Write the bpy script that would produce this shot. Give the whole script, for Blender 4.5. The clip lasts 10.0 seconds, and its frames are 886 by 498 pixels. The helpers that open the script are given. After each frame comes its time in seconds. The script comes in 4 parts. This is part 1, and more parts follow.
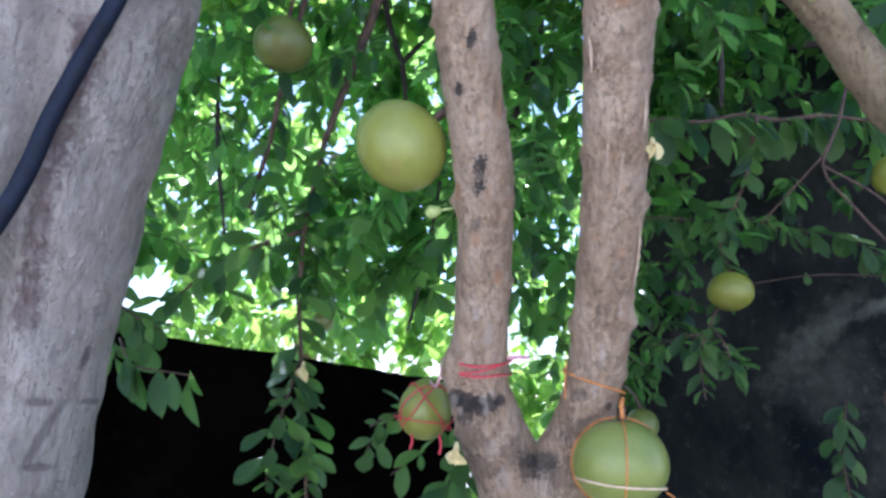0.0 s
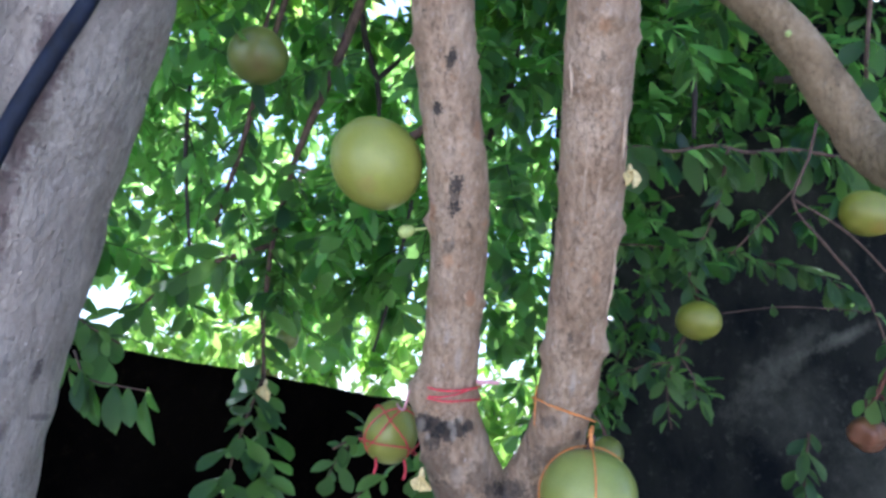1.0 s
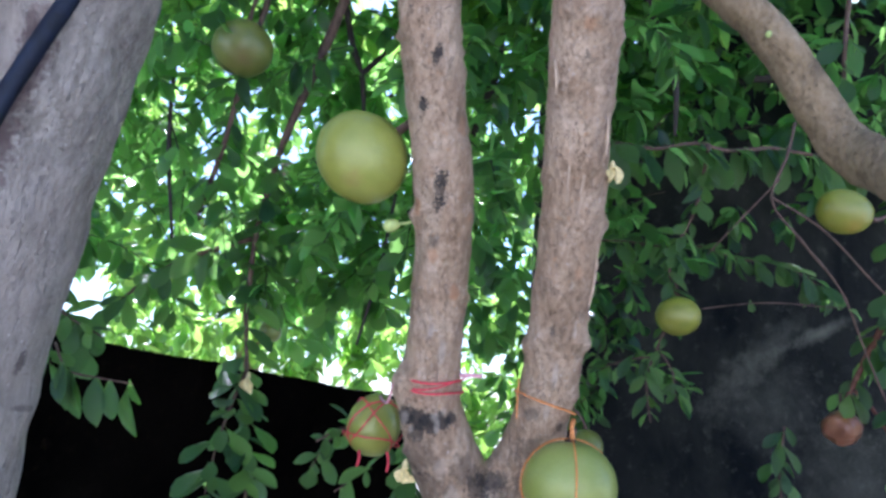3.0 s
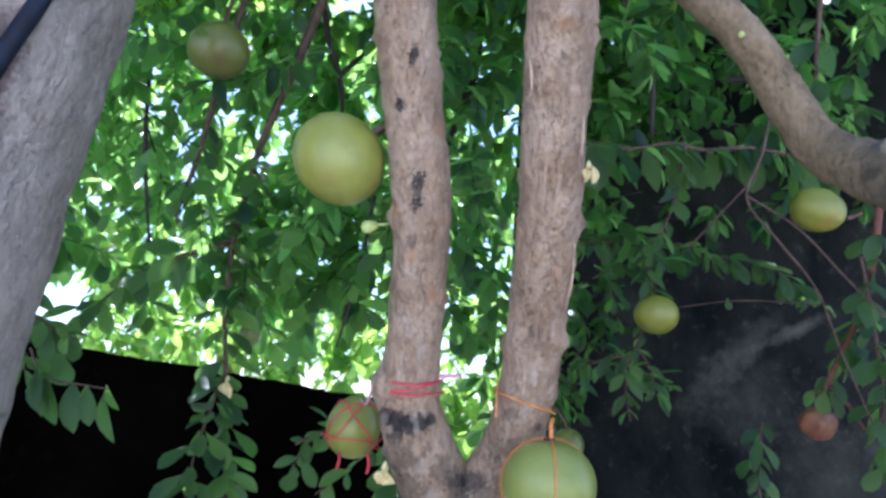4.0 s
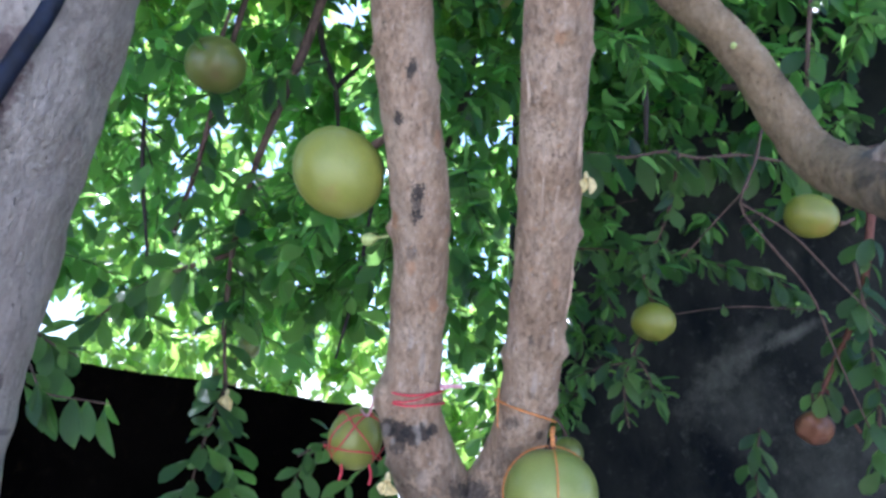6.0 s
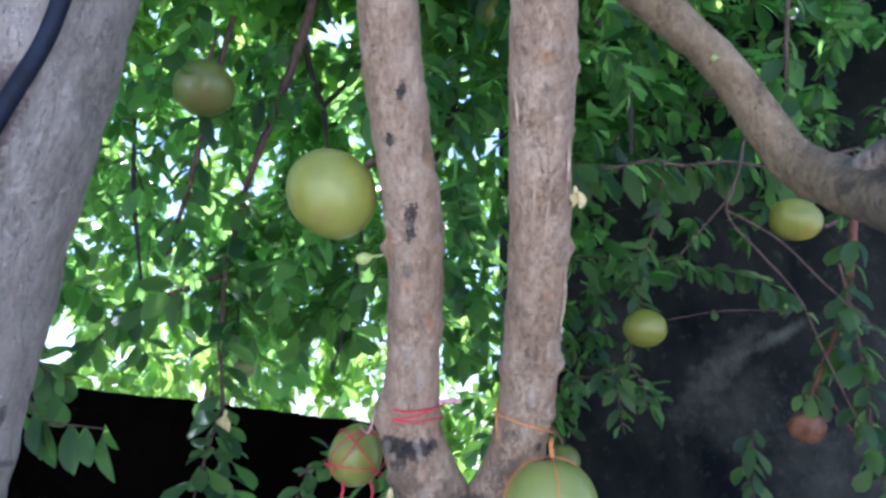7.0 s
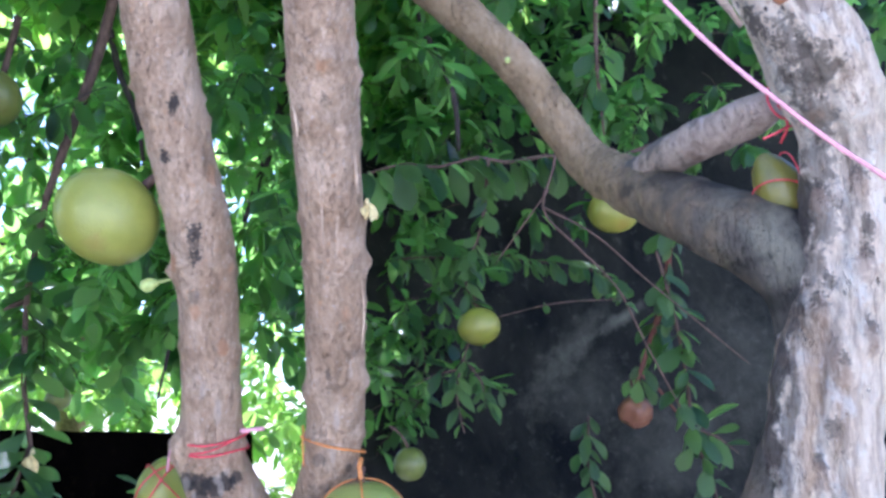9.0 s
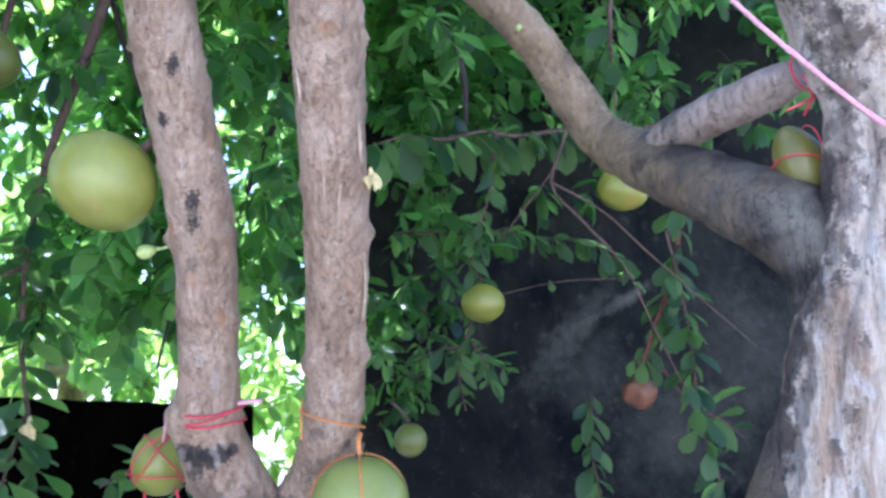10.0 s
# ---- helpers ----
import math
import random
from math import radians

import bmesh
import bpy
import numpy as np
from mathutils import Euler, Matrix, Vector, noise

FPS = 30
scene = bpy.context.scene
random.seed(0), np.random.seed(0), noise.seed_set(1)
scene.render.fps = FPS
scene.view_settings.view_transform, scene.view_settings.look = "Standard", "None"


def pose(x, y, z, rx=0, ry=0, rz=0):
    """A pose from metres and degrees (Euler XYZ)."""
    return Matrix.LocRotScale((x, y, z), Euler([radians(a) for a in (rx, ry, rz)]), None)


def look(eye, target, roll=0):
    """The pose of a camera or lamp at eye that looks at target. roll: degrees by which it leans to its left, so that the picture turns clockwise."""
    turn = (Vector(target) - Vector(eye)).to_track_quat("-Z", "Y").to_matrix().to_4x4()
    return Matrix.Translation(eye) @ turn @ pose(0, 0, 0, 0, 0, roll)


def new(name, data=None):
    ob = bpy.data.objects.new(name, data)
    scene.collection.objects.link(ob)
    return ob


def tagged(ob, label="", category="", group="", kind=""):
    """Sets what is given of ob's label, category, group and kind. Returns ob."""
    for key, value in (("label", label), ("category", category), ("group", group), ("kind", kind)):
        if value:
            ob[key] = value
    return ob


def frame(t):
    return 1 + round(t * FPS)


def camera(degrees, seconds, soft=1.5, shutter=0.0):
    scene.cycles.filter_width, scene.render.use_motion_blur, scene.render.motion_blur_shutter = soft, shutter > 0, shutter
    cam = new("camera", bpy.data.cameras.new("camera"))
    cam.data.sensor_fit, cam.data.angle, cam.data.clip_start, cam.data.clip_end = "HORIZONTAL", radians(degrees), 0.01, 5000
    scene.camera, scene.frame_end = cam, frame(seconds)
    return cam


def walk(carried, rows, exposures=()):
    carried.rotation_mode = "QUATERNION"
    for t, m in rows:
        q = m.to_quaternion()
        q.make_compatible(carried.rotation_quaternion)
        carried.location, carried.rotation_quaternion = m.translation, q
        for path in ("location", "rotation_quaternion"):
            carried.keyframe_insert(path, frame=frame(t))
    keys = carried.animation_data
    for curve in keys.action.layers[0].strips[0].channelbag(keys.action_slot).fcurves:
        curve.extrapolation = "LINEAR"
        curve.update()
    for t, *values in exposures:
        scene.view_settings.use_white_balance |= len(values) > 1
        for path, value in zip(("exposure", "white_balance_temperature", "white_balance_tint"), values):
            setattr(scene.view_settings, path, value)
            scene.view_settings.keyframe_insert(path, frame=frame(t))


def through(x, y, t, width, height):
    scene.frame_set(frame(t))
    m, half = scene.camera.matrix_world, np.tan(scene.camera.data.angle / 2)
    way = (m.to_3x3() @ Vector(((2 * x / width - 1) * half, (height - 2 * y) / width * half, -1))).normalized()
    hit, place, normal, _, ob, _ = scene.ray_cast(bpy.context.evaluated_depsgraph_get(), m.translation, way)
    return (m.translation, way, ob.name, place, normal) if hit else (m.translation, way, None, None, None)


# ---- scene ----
SKY, SUN, SOFT = 0.12, 4.8, 2.9
EXPOSURES = ((0.0, 1.61, 5150, 18), (5.7, 1.61, 5110, 19), (7.5, 1.66, 5050, 19), (8.1, 2.01, 5060, 23), (10.0, 2.01, 4980, 21))
cam = camera(60.8, 10.0, soft=SOFT)
PATH = [
    (0, (0.0, 0.0, 1.5), (0.0, 1.962, 1.886), 2.9),
    (0.5, (-0.013, 0.019, 1.496), (-0.012, 1.983, 1.873), 3.8),
    (1, (-0.013, 0.025, 1.507), (0.074, 1.974, 1.949), 4.3),
    (1.5, (-0.004, 0.016, 1.509), (0.155, 1.955, 1.972), 3.8),
    (2, (-0.015, 0.01, 1.506), (0.106, 1.958, 1.943), 3.8),
    (2.5, (-0.022, 0.014, 1.504), (0.095, 1.964, 1.933), 4.4),
    (4, (-0.011, 0.012, 1.502), (0.172, 1.954, 1.941), 3.6),
    (4.5, (-0.012, 0.016, 1.502), (0.175, 1.959, 1.936), 3.4),
    (5, (-0.022, 0.017, 1.498), (0.136, 1.965, 1.92), 3.7),
    (5.5, (-0.022, 0.014, 1.5), (0.143, 1.959, 1.935), 3.8),
    (5.7, (-0.016, 0.01, 1.502), (0.189, 1.949, 1.946), 3.0),
    (6.8, (-0.061, -0.028, 1.507), (0.106, 1.902, 2.005), 1.8),
    (7, (-0.039, -0.026, 1.514), (0.189, 1.901, 1.999), 0.7),
    (7.5, (0.009, -0.037, 1.538), (0.357, 1.876, 2.009), -0.7),
    (8, (0.097, -0.044, 1.556), (0.56, 1.849, 2.004), -0.9),
    (8.5, (0.13, -0.02, 1.577), (0.64, 1.855, 2.051), -4.4),
    (9, (0.135, -0.012, 1.574), (0.66, 1.867, 2.015), -4.5),
    (9.5, (0.138, 0.006, 1.572), (0.706, 1.876, 1.997), -3.1),
    (10, (0.145, 0.026, 1.572), (0.657, 1.921, 1.958), -3.2),
]
walk(cam, [(t, look(e, g, r)) for t, e, g, r in PATH], exposures=EXPOSURES)

# ---------------------------------------------------------------- light
SUN_EL, SUN_AZ = 58.0, -18.0   # the sun stands high beyond the foliage, a little to the -x side

world = bpy.data.worlds.new("sky")
scene.world = world
world.use_nodes = True
wn = world.node_tree.nodes
sky = wn.new("ShaderNodeTexSky")
sky.sky_type = "NISHITA"
sky.sun_disc = False
sky.sun_elevation = radians(SUN_EL)
sky.sun_rotation = radians(SUN_AZ)
sky.dust_density = 1.0
sky.ozone_density = 1.6
wn["Background"].inputs["Strength"].default_value = SKY
world.node_tree.links.new(sky.outputs[0], wn["Background"].inputs["Color"])

sun_data = bpy.data.lights.new("sun", "SUN")
sun_data.energy = SUN
sun_data.angle = radians(0.6)
sun_data.color = (1.0, 0.95, 0.86)
sun = new("sun", sun_data)
sun_dir = Vector((math.sin(radians(SUN_AZ)) * math.cos(radians(SUN_EL)),
                  math.cos(radians(SUN_AZ)) * math.cos(radians(SUN_EL)), math.sin(radians(SUN_EL))))
sun.matrix_world = look(sun_dir * 30, (0, 0, 0))


# ---------------------------------------------------------------- materials
class Mat:
    """A small builder for node materials on object coordinates."""

    def __init__(self, name, rough=0.8, spec=0.3):
        self.m = bpy.data.materials.new(name)
        self.m.use_nodes = True
        self.n = self.m.node_tree.nodes
        self.l = self.m.node_tree.links
        self.b = self.n["Principled BSDF"]
        self.b.inputs["Roughness"].default_value = rough
        self.b.inputs["Specular IOR Level"].default_value = spec
        self.co = self.n.new("ShaderNodeTexCoord").outputs["Object"]

    def link(self, a, b):
        self.l.new(a, b)

    def mapped(self, scale):
        mp = self.n.new("ShaderNodeMapping")
        mp.inputs["Scale"].default_value = scale
        self.link(self.co, mp.inputs["Vector"])
        return mp.outputs[0]

    def noise(self, scale, detail=6.0, rough=0.6, stretch=(1, 1, 1), distort=0.0):
        t = self.n.new("ShaderNodeTexNoise")
        t.inputs["Scale"].default_value = scale
        t.inputs["Detail"].default_value = detail
        t.inputs["Roughness"].default_value = rough
        t.inputs["Distortion"].default_value = distort
        self.link(self.mapped(stretch), t.inputs["Vector"])
        return t.outputs["Fac"]

    def voronoi(self, scale, stretch=(1, 1, 1), feature="F1"):
        t = self.n.new("ShaderNodeTexVoronoi")
        t.feature = feature
        t.inputs["Scale"].default_value = scale
        self.link(self.mapped(stretch), t.inputs["Vector"])
        return t.outputs["Distance"]

    def ramp(self, fac, stops):
        r = self.n.new("ShaderNodeValToRGB")
        e = r.color_ramp.elements
        while len(e) < len(stops):
            e.new(0.5)
        for el, (at, c) in zip(e, stops):
            el.position = at
            el.color = (*c, 1) if len(c) == 3 else c
        self.link(fac, r.inputs["Fac"])
        return r.outputs["Color"]

    def step(self, fac, lo, hi):
        r = self.n.new("ShaderNodeMapRange")
        r.inputs["From Min"].default_value = lo
        r.inputs["From Max"].default_value = hi
        self.link(fac, r.inputs["Value"])
        return r.outputs["Result"]

    def math(self, op, a, b):
        t = self.n.new("ShaderNodeMath")
        t.operation = op
        for s, v in zip(t.inputs, (a, b)):
            if isinstance(v, (int, float)):
                s.default_value = v
            else:
                self.link(v, s)
        return t.outputs[0]

    def mix(self, fac, a, b):
        t = self.n.new("ShaderNodeMix")
        t.data_type = "RGBA"
        for s, v in ((t.inputs["Factor"], fac), (t.inputs["A"], a), (t.inputs["B"], b)):
            if isinstance(v, (int, float)):
                s.default_value = v
            elif isinstance(v, tuple):
                s.default_value = (*v, 1)
            else:
                self.link(v, s)
        return t.outputs["Result"]

    def near(self, place, radius, ragged=0.5, deep=1.0, tall=0.62, core=0.7):
        """1 inside a ragged patch round a place, else 0. deep under 1 reaches further along y."""
        d = self.n.new("ShaderNodeVectorMath")
        d.operation = "DISTANCE"
        self.link(self.mapped((1, deep, tall)), d.inputs[0])
        d.inputs[1].default_value = (place[0], deep * place[1], tall * place[2])
        wob = self.math("MULTIPLY", self.math("SUBTRACT", self.noise(1.7 / radius, 5.0, 0.75), 0.5), radius * ragged * 4)
        return self.step(self.math("ADD", d.outputs["Value"], wob), radius, radius * core)

    def smear(self, place, radii, turn, ragged=0.4, edge=0.1, grain=14):
        """1 inside a long ragged stain on a wall that faces -y, fading to its rim."""
        mp = self.n.new("ShaderNodeMapping")
        mp.vector_type = "TEXTURE"
        mp.inputs["Location"].default_value = place
        mp.inputs["Rotation"].default_value = (0, radians(turn), 0)
        mp.inputs["Scale"].default_value = radii
        self.link(self.co, mp.inputs["Vector"])
        d = self.n.new("ShaderNodeVectorMath")
        d.operation = "LENGTH"
        self.link(mp.outputs[0], d.inputs[0])
        wob = self.math("MULTIPLY", self.math("SUBTRACT", self.noise(grain, 7, 0.75), 0.5), ragged * 3)
        return self.step(self.math("ADD", d.outputs["Value"], wob), 1.0, edge)

    def color(self, c):
        self.link(c, self.b.inputs["Base Color"])

    def bump(self, height, dist, strength=1.0):
        t = self.n.new("ShaderNodeBump")
        t.inputs["Distance"].default_value = dist
        t.inputs["Strength"].default_value = strength
        self.link(height, t.inputs["Height"])
        if self.b.inputs["Normal"].is_linked:
            self.link(self.b.inputs["Normal"].links[0].from_socket, t.inputs["Normal"])
        self.link(t.outputs[0], self.b.inputs["Normal"])

    def rand(self):
        return self.n.new("ShaderNodeObjectInfo").outputs["Random"]

    def island(self):
        return self.n.new("ShaderNodeNewGeometry").outputs["Random Per Island"]


def bark(name, dark, mid, pale, spots=(), speck=0.5, along=0.25, relief=0.004, pale_at=0.56, rims=(), mark=(0.035, 0.035, 0.035), fleck=0.0, strokes=(), rim=(0.50, 0.33, 0.21), carved=(), reach=1.0, cloud=None, bands=(), core=0.7):
    """Smooth tropical bark: two-tone mottling, lichen patches, vertical grain, lenticels and dark marks."""
    m = Mat(name, 0.82, 0.25)
    big = m.noise(13, 4, 0.6, (1, 1, along * 2.2))
    grain = m.noise(95, 7, 0.75, (1, 1, along * 1.4))
    c = m.ramp(m.math("ADD", m.math("MULTIPLY", big, 0.5), m.math("MULTIPLY", grain, 0.5)),
               [(0.36, dark), (0.5, mid), (0.66, pale)])
    lichen = m.step(m.noise(34, 7, 0.75, (1, 1, 0.55)), pale_at + 0.02, pale_at + 0.1)
    c = m.mix(m.math("MULTIPLY", lichen, 0.42), c, tuple(min(1, 1.18 * v + 0.05) for v in pale))
    dots = m.step(m.voronoi(70, (1, 1, 0.6)), 0.2, 0.1)
    sel = m.step(m.noise(14, 3), 0.5, 0.62)
    c = m.mix(m.math("MULTIPLY", m.math("MULTIPLY", dots, sel), speck), c, tuple(0.25 * v for v in dark))
    rings = m.step(m.noise(16, 4, 0.6, (0.25, 0.25, 3.2)), 0.6, 0.72)
    c = m.mix(m.math("MULTIPLY", rings, 0.3), c, tuple(0.6 * v for v in mid))
    if cloud:
        c = m.mix(m.math("MULTIPLY", m.step(m.noise(5.5, 5, 0.65, (1, 1, 0.5), 0.5), 0.42, 0.62), 0.55), c, cloud)
        peel = m.step(m.noise(20, 6, 0.75, (1, 1, 0.35), 0.3), 0.52, 0.60)
        c = m.mix(m.math("MULTIPLY", peel, 0.4), c, tuple(min(1, 1.12 * v) for v in pale))
        m.bump(peel, 0.004)
        nick = m.step(m.noise(34, 3, 0.6, (0.6, 0.6, 2.4)), 0.68, 0.74)
        c = m.mix(m.math("MULTIPLY", nick, 0.55), c, tuple(0.5 * v for v in dark))
        dot = m.math("MULTIPLY", m.step(m.voronoi(48), 0.12, 0.06), m.step(m.noise(9, 2), 0.5, 0.56))
        c = m.mix(m.math("MULTIPLY", dot, 0.8), c, (0.78, 0.75, 0.72))
    if fleck:
        tan = m.step(m.voronoi(105, (1, 1, 0.5)), 0.26, 0.12)
        c = m.mix(m.math("MULTIPLY", m.math("MULTIPLY", tan, m.step(m.noise(22, 4, 0.7), 0.46, 0.6)), fleck), c, (0.55, 0.31, 0.15))
        ash = m.step(m.noise(150, 4, 0.7, (1, 1, 0.6)), 0.6, 0.68)
        c = m.mix(m.math("MULTIPLY", ash, 0.75 * fleck), c, (0.70, 0.63, 0.56))
        flake = m.step(m.noise(27, 8, 0.8, (1, 1, 0.42), 0.6), 0.555, 0.61)
        c = m.mix(m.math("MULTIPLY", flake, 0.5 * fleck), c, tuple(min(1, 1.05 * v + 0.04) for v in pale))
        m.bump(flake, 0.003)
        crease = m.step(m.math("ABSOLUTE", m.math("SUBTRACT", m.noise(30, 5, 0.6, (2.0, 2.0, 0.2)), 0.5), 0.0), 0.022, 0.0)
        c = m.mix(m.math("MULTIPLY", m.math("MULTIPLY", crease, m.step(m.noise(11, 3), 0.45, 0.6)), 0.35 * fleck), c, tuple(0.5 * v for v in dark))
        m.bump(crease, -0.003)
        soot = m.step(m.noise(62, 7, 0.8, (1, 1, 0.7)), 0.63, 0.71)
        c = m.mix(m.math("MULTIPLY", soot, 0.4 * fleck), c, tuple(0.4 * v for v in dark))
    for place, radius, amount in spots:
        c = m.mix(m.math("MULTIPLY", m.near(place, radius, 0.5 if radius > 0.03 else 0.85, 1.0, 0.62, core), amount), c, mark)
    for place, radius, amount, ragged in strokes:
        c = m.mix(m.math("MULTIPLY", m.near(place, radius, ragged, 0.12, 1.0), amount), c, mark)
    for place, radii, turn, amount in carved:
        c = m.mix(m.math("MULTIPLY", m.smear(place, radii, turn, 0.35, 0.55, 60), amount), c, mark)
    for place, radius, amount in rims:
        c = m.mix(m.math("MULTIPLY", m.near(place, radius, 0.6 if reach < 1 else 0.5, reach, 0.62, core), amount), c, rim)
    for place, radii, turn, amount, tone in bands:
        c = m.mix(m.math("MULTIPLY", m.smear(place, radii, turn, 0.45, 0.5, 70), amount), c, tone)
    m.color(c)
    m.bump(m.noise(48, 6, 0.7, (1, 1, 0.5)), relief * 1.6)
    m.bump(grain, relief)
    m.bump(dots, -relief * 0.5)
    return m.m


def leaf_material(name, deep, fresh, thin, by_object, through=0.45, rough=0.42):
    m = Mat(name, rough, 0.65)
    r = m.rand() if by_object else m.island()
    c = m.ramp(r, [(0.0, deep), (0.55, tuple(0.5 * (a + b) for a, b in zip(deep, fresh))), (0.93, fresh), (1.0, tuple(min(1, 1.45 * v) for v in fresh))])
    mott = m.noise(55, 3)
    c = m.mix(m.math("MULTIPLY", m.step(mott, 0.45, 0.75), 0.35), c, tuple(0.6 * v for v in deep))
    m.color(c)
    m.bump(m.noise(130, 3), 0.0012)
    t = m.n.new("ShaderNodeBsdfTranslucent")
    tc = m.ramp(r, [(0.0, tuple(0.55 * v for v in thin)), (0.6, thin), (1.0, tuple(min(1, 1.35 * v) for v in thin))])
    m.link(tc, t.inputs["Color"])
    mixer = m.n.new("ShaderNodeMixShader")
    mixer.inputs[0].default_value = through
    out = m.n["Material Output"]
    m.link(m.b.outputs[0], mixer.inputs[1])
    m.link(t.outputs[0], mixer.inputs[2])
    m.link(mixer.outputs[0], out.inputs["Surface"])
    return m.m


def fruit_material(name, base, flush, blush, blush_at=None):
    """Matt green rind with fine pale specks and a brownish end."""
    m = Mat(name, 0.30, 0.55)
    c = m.mix(m.step(m.noise(14, 4), 0.35, 0.7), base, flush)
    c = m.mix(m.math("MULTIPLY", m.step(m.voronoi(190), 0.16, 0.06), 0.35), c, tuple(min(1, 1.6 * v) for v in flush))
    c = m.mix(m.math("MULTIPLY", m.step(m.noise(45, 5, 0.7), 0.6, 0.72), 0.25), c, blush)
    if blush_at:
        c = m.mix(m.math("MULTIPLY", m.near(*blush_at, 0.5, 1.0, 0.8, 0.1), 0.5), c, blush)
    m.color(c)
    m.bump(m.noise(60, 4), 0.0012)
    m.bump(m.noise(240, 2), 0.0004)
    return m.m


def plain(name, color, rough=0.6, spec=0.3, vary=0.35, scale=60, bump=0.001, stretch=(1, 1, 1)):
    m = Mat(name, rough, spec)
    n = m.noise(scale, 5, 0.6, stretch)
    m.color(m.ramp(n, [(0.3, tuple(v * (1 - vary) for v in color)), (0.7, tuple(min(1, v * (1 + vary)) for v in color))]))
    m.bump(n, bump)
    return m.m


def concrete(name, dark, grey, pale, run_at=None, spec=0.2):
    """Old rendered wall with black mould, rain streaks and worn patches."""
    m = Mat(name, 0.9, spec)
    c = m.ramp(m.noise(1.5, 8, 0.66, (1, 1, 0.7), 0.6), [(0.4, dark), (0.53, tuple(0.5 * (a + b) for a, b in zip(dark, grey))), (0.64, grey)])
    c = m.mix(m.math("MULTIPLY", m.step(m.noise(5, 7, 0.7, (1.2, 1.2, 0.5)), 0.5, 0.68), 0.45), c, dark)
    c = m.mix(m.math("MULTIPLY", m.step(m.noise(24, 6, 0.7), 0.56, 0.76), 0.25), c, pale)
    if run_at:
        for place, radius, turn, amount in run_at:
            c = m.mix(m.math("MULTIPLY", m.smear(place, radius, turn, 0.75, 0.0, 9), amount), c, pale)
    m.color(c)
    m.bump(m.noise(4, 6, 0.6), 0.02)
    m.bump(m.noise(70, 6, 0.7), 0.004)
    return m.m


STEM_SPOTS = (((0.032, 1.275, 2.143), 0.012, 0.9), ((0.015, 1.305, 2.056), 0.010, 0.9), ((0.062, 1.347, 1.933), 0.014, 0.85), ((0.060, 1.354, 1.912), 0.012, 0.6), ((0.064, 1.362, 1.892), 0.013, 0.85),
              ((0.056, 1.385, 1.820), 0.012, 0.45), ((-0.030, 1.25, 2.212), 0.010, 0.8), ((0.275, 1.145, 2.10), 0.009, 0.6), ((0.290, 1.38, 1.672), 0.009, 0.6), ((0.235, 1.17, 2.092), 0.009, 0.6))
# black smear under the raffia, then darker patches low round the fork
STEM_DARK_PATCHES = tuple(((x, 1.487, z), r, a, g) for x, z, r, a, g in ((0.040, 1.500, 0.020, 0.85, 0.55), (0.062, 1.494, 0.022, 0.85, 0.6), (0.084, 1.488, 0.023, 0.85, 0.6), (0.106, 1.493, 0.021, 0.85, 0.6), (0.124, 1.500, 0.015, 0.8, 0.5),
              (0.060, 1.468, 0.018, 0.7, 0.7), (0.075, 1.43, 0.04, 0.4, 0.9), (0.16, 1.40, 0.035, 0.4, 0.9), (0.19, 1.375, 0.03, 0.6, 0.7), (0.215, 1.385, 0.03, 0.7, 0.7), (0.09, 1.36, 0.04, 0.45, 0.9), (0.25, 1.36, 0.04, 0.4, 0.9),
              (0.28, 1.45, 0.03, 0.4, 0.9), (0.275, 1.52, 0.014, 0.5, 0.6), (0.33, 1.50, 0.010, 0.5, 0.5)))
RIMS = (((0.130, 1.365, 1.865), 0.018, 0.8), ((0.020, 1.39, 1.885), 0.014, 0.7), ((0.108, 1.412, 1.732), 0.012, 0.7), ((0.272, 1.122, 2.150), 0.012, 0.5), ((0.362, 1.37, 1.655), 0.014, 0.5), ((0.36, 1.28, 1.87), 0.012, 0.6), ((0.06, 1.40, 1.80), 0.012, 0.5),
        ((0.095, 1.33, 2.03), 0.014, 0.5), ((0.30, 1.20, 2.06), 0.012, 0.6), ((0.32, 1.33, 1.78), 0.012, 0.5), ((0.05, 1.42, 1.70), 0.012, 0.4))
CARVED = (((-0.648, 1.285, 1.460), (0.019, 0.4, 0.009), 0, 0.6), ((-0.643, 1.29, 1.405), (0.060, 0.4, 0.0068), -73, 0.6), ((-0.647, 1.29, 1.355), (0.018, 0.4, 0.009), 0, 0.55), ((-0.608, 1.32, 1.463), (0.008, 0.4, 0.006), -60, 0.5))   # a carved letter
OLD_STAINS = tuple(((x + 0.008, y, z), 0.026, 0.6) for x, y, z in ((-0.597, 1.113, 2.036), (-0.603, 1.118, 2.01), (-0.612, 1.122, 1.975), (-0.623, 1.132, 1.938), (-0.634, 1.14, 1.895), (-0.642, 1.149, 1.858),
              (-0.652, 1.16, 1.80), (-0.659, 1.172, 1.743), (-0.664, 1.183, 1.695), (-0.669, 1.194, 1.646), (-0.675, 1.2, 1.60)))
OLD_SPOTS = (((-0.606, 1.318, 1.541), 0.011, 0.85), ((-0.607, 1.315, 1.525), 0.008, 0.6), ((-0.60, 1.14, 1.86), 0.035, 0.4), ((-0.55, 1.12, 2.0), 0.03, 0.4))
ASH, CLAY = (0.63, 0.545, 0.455), (0.52, 0.42, 0.33)
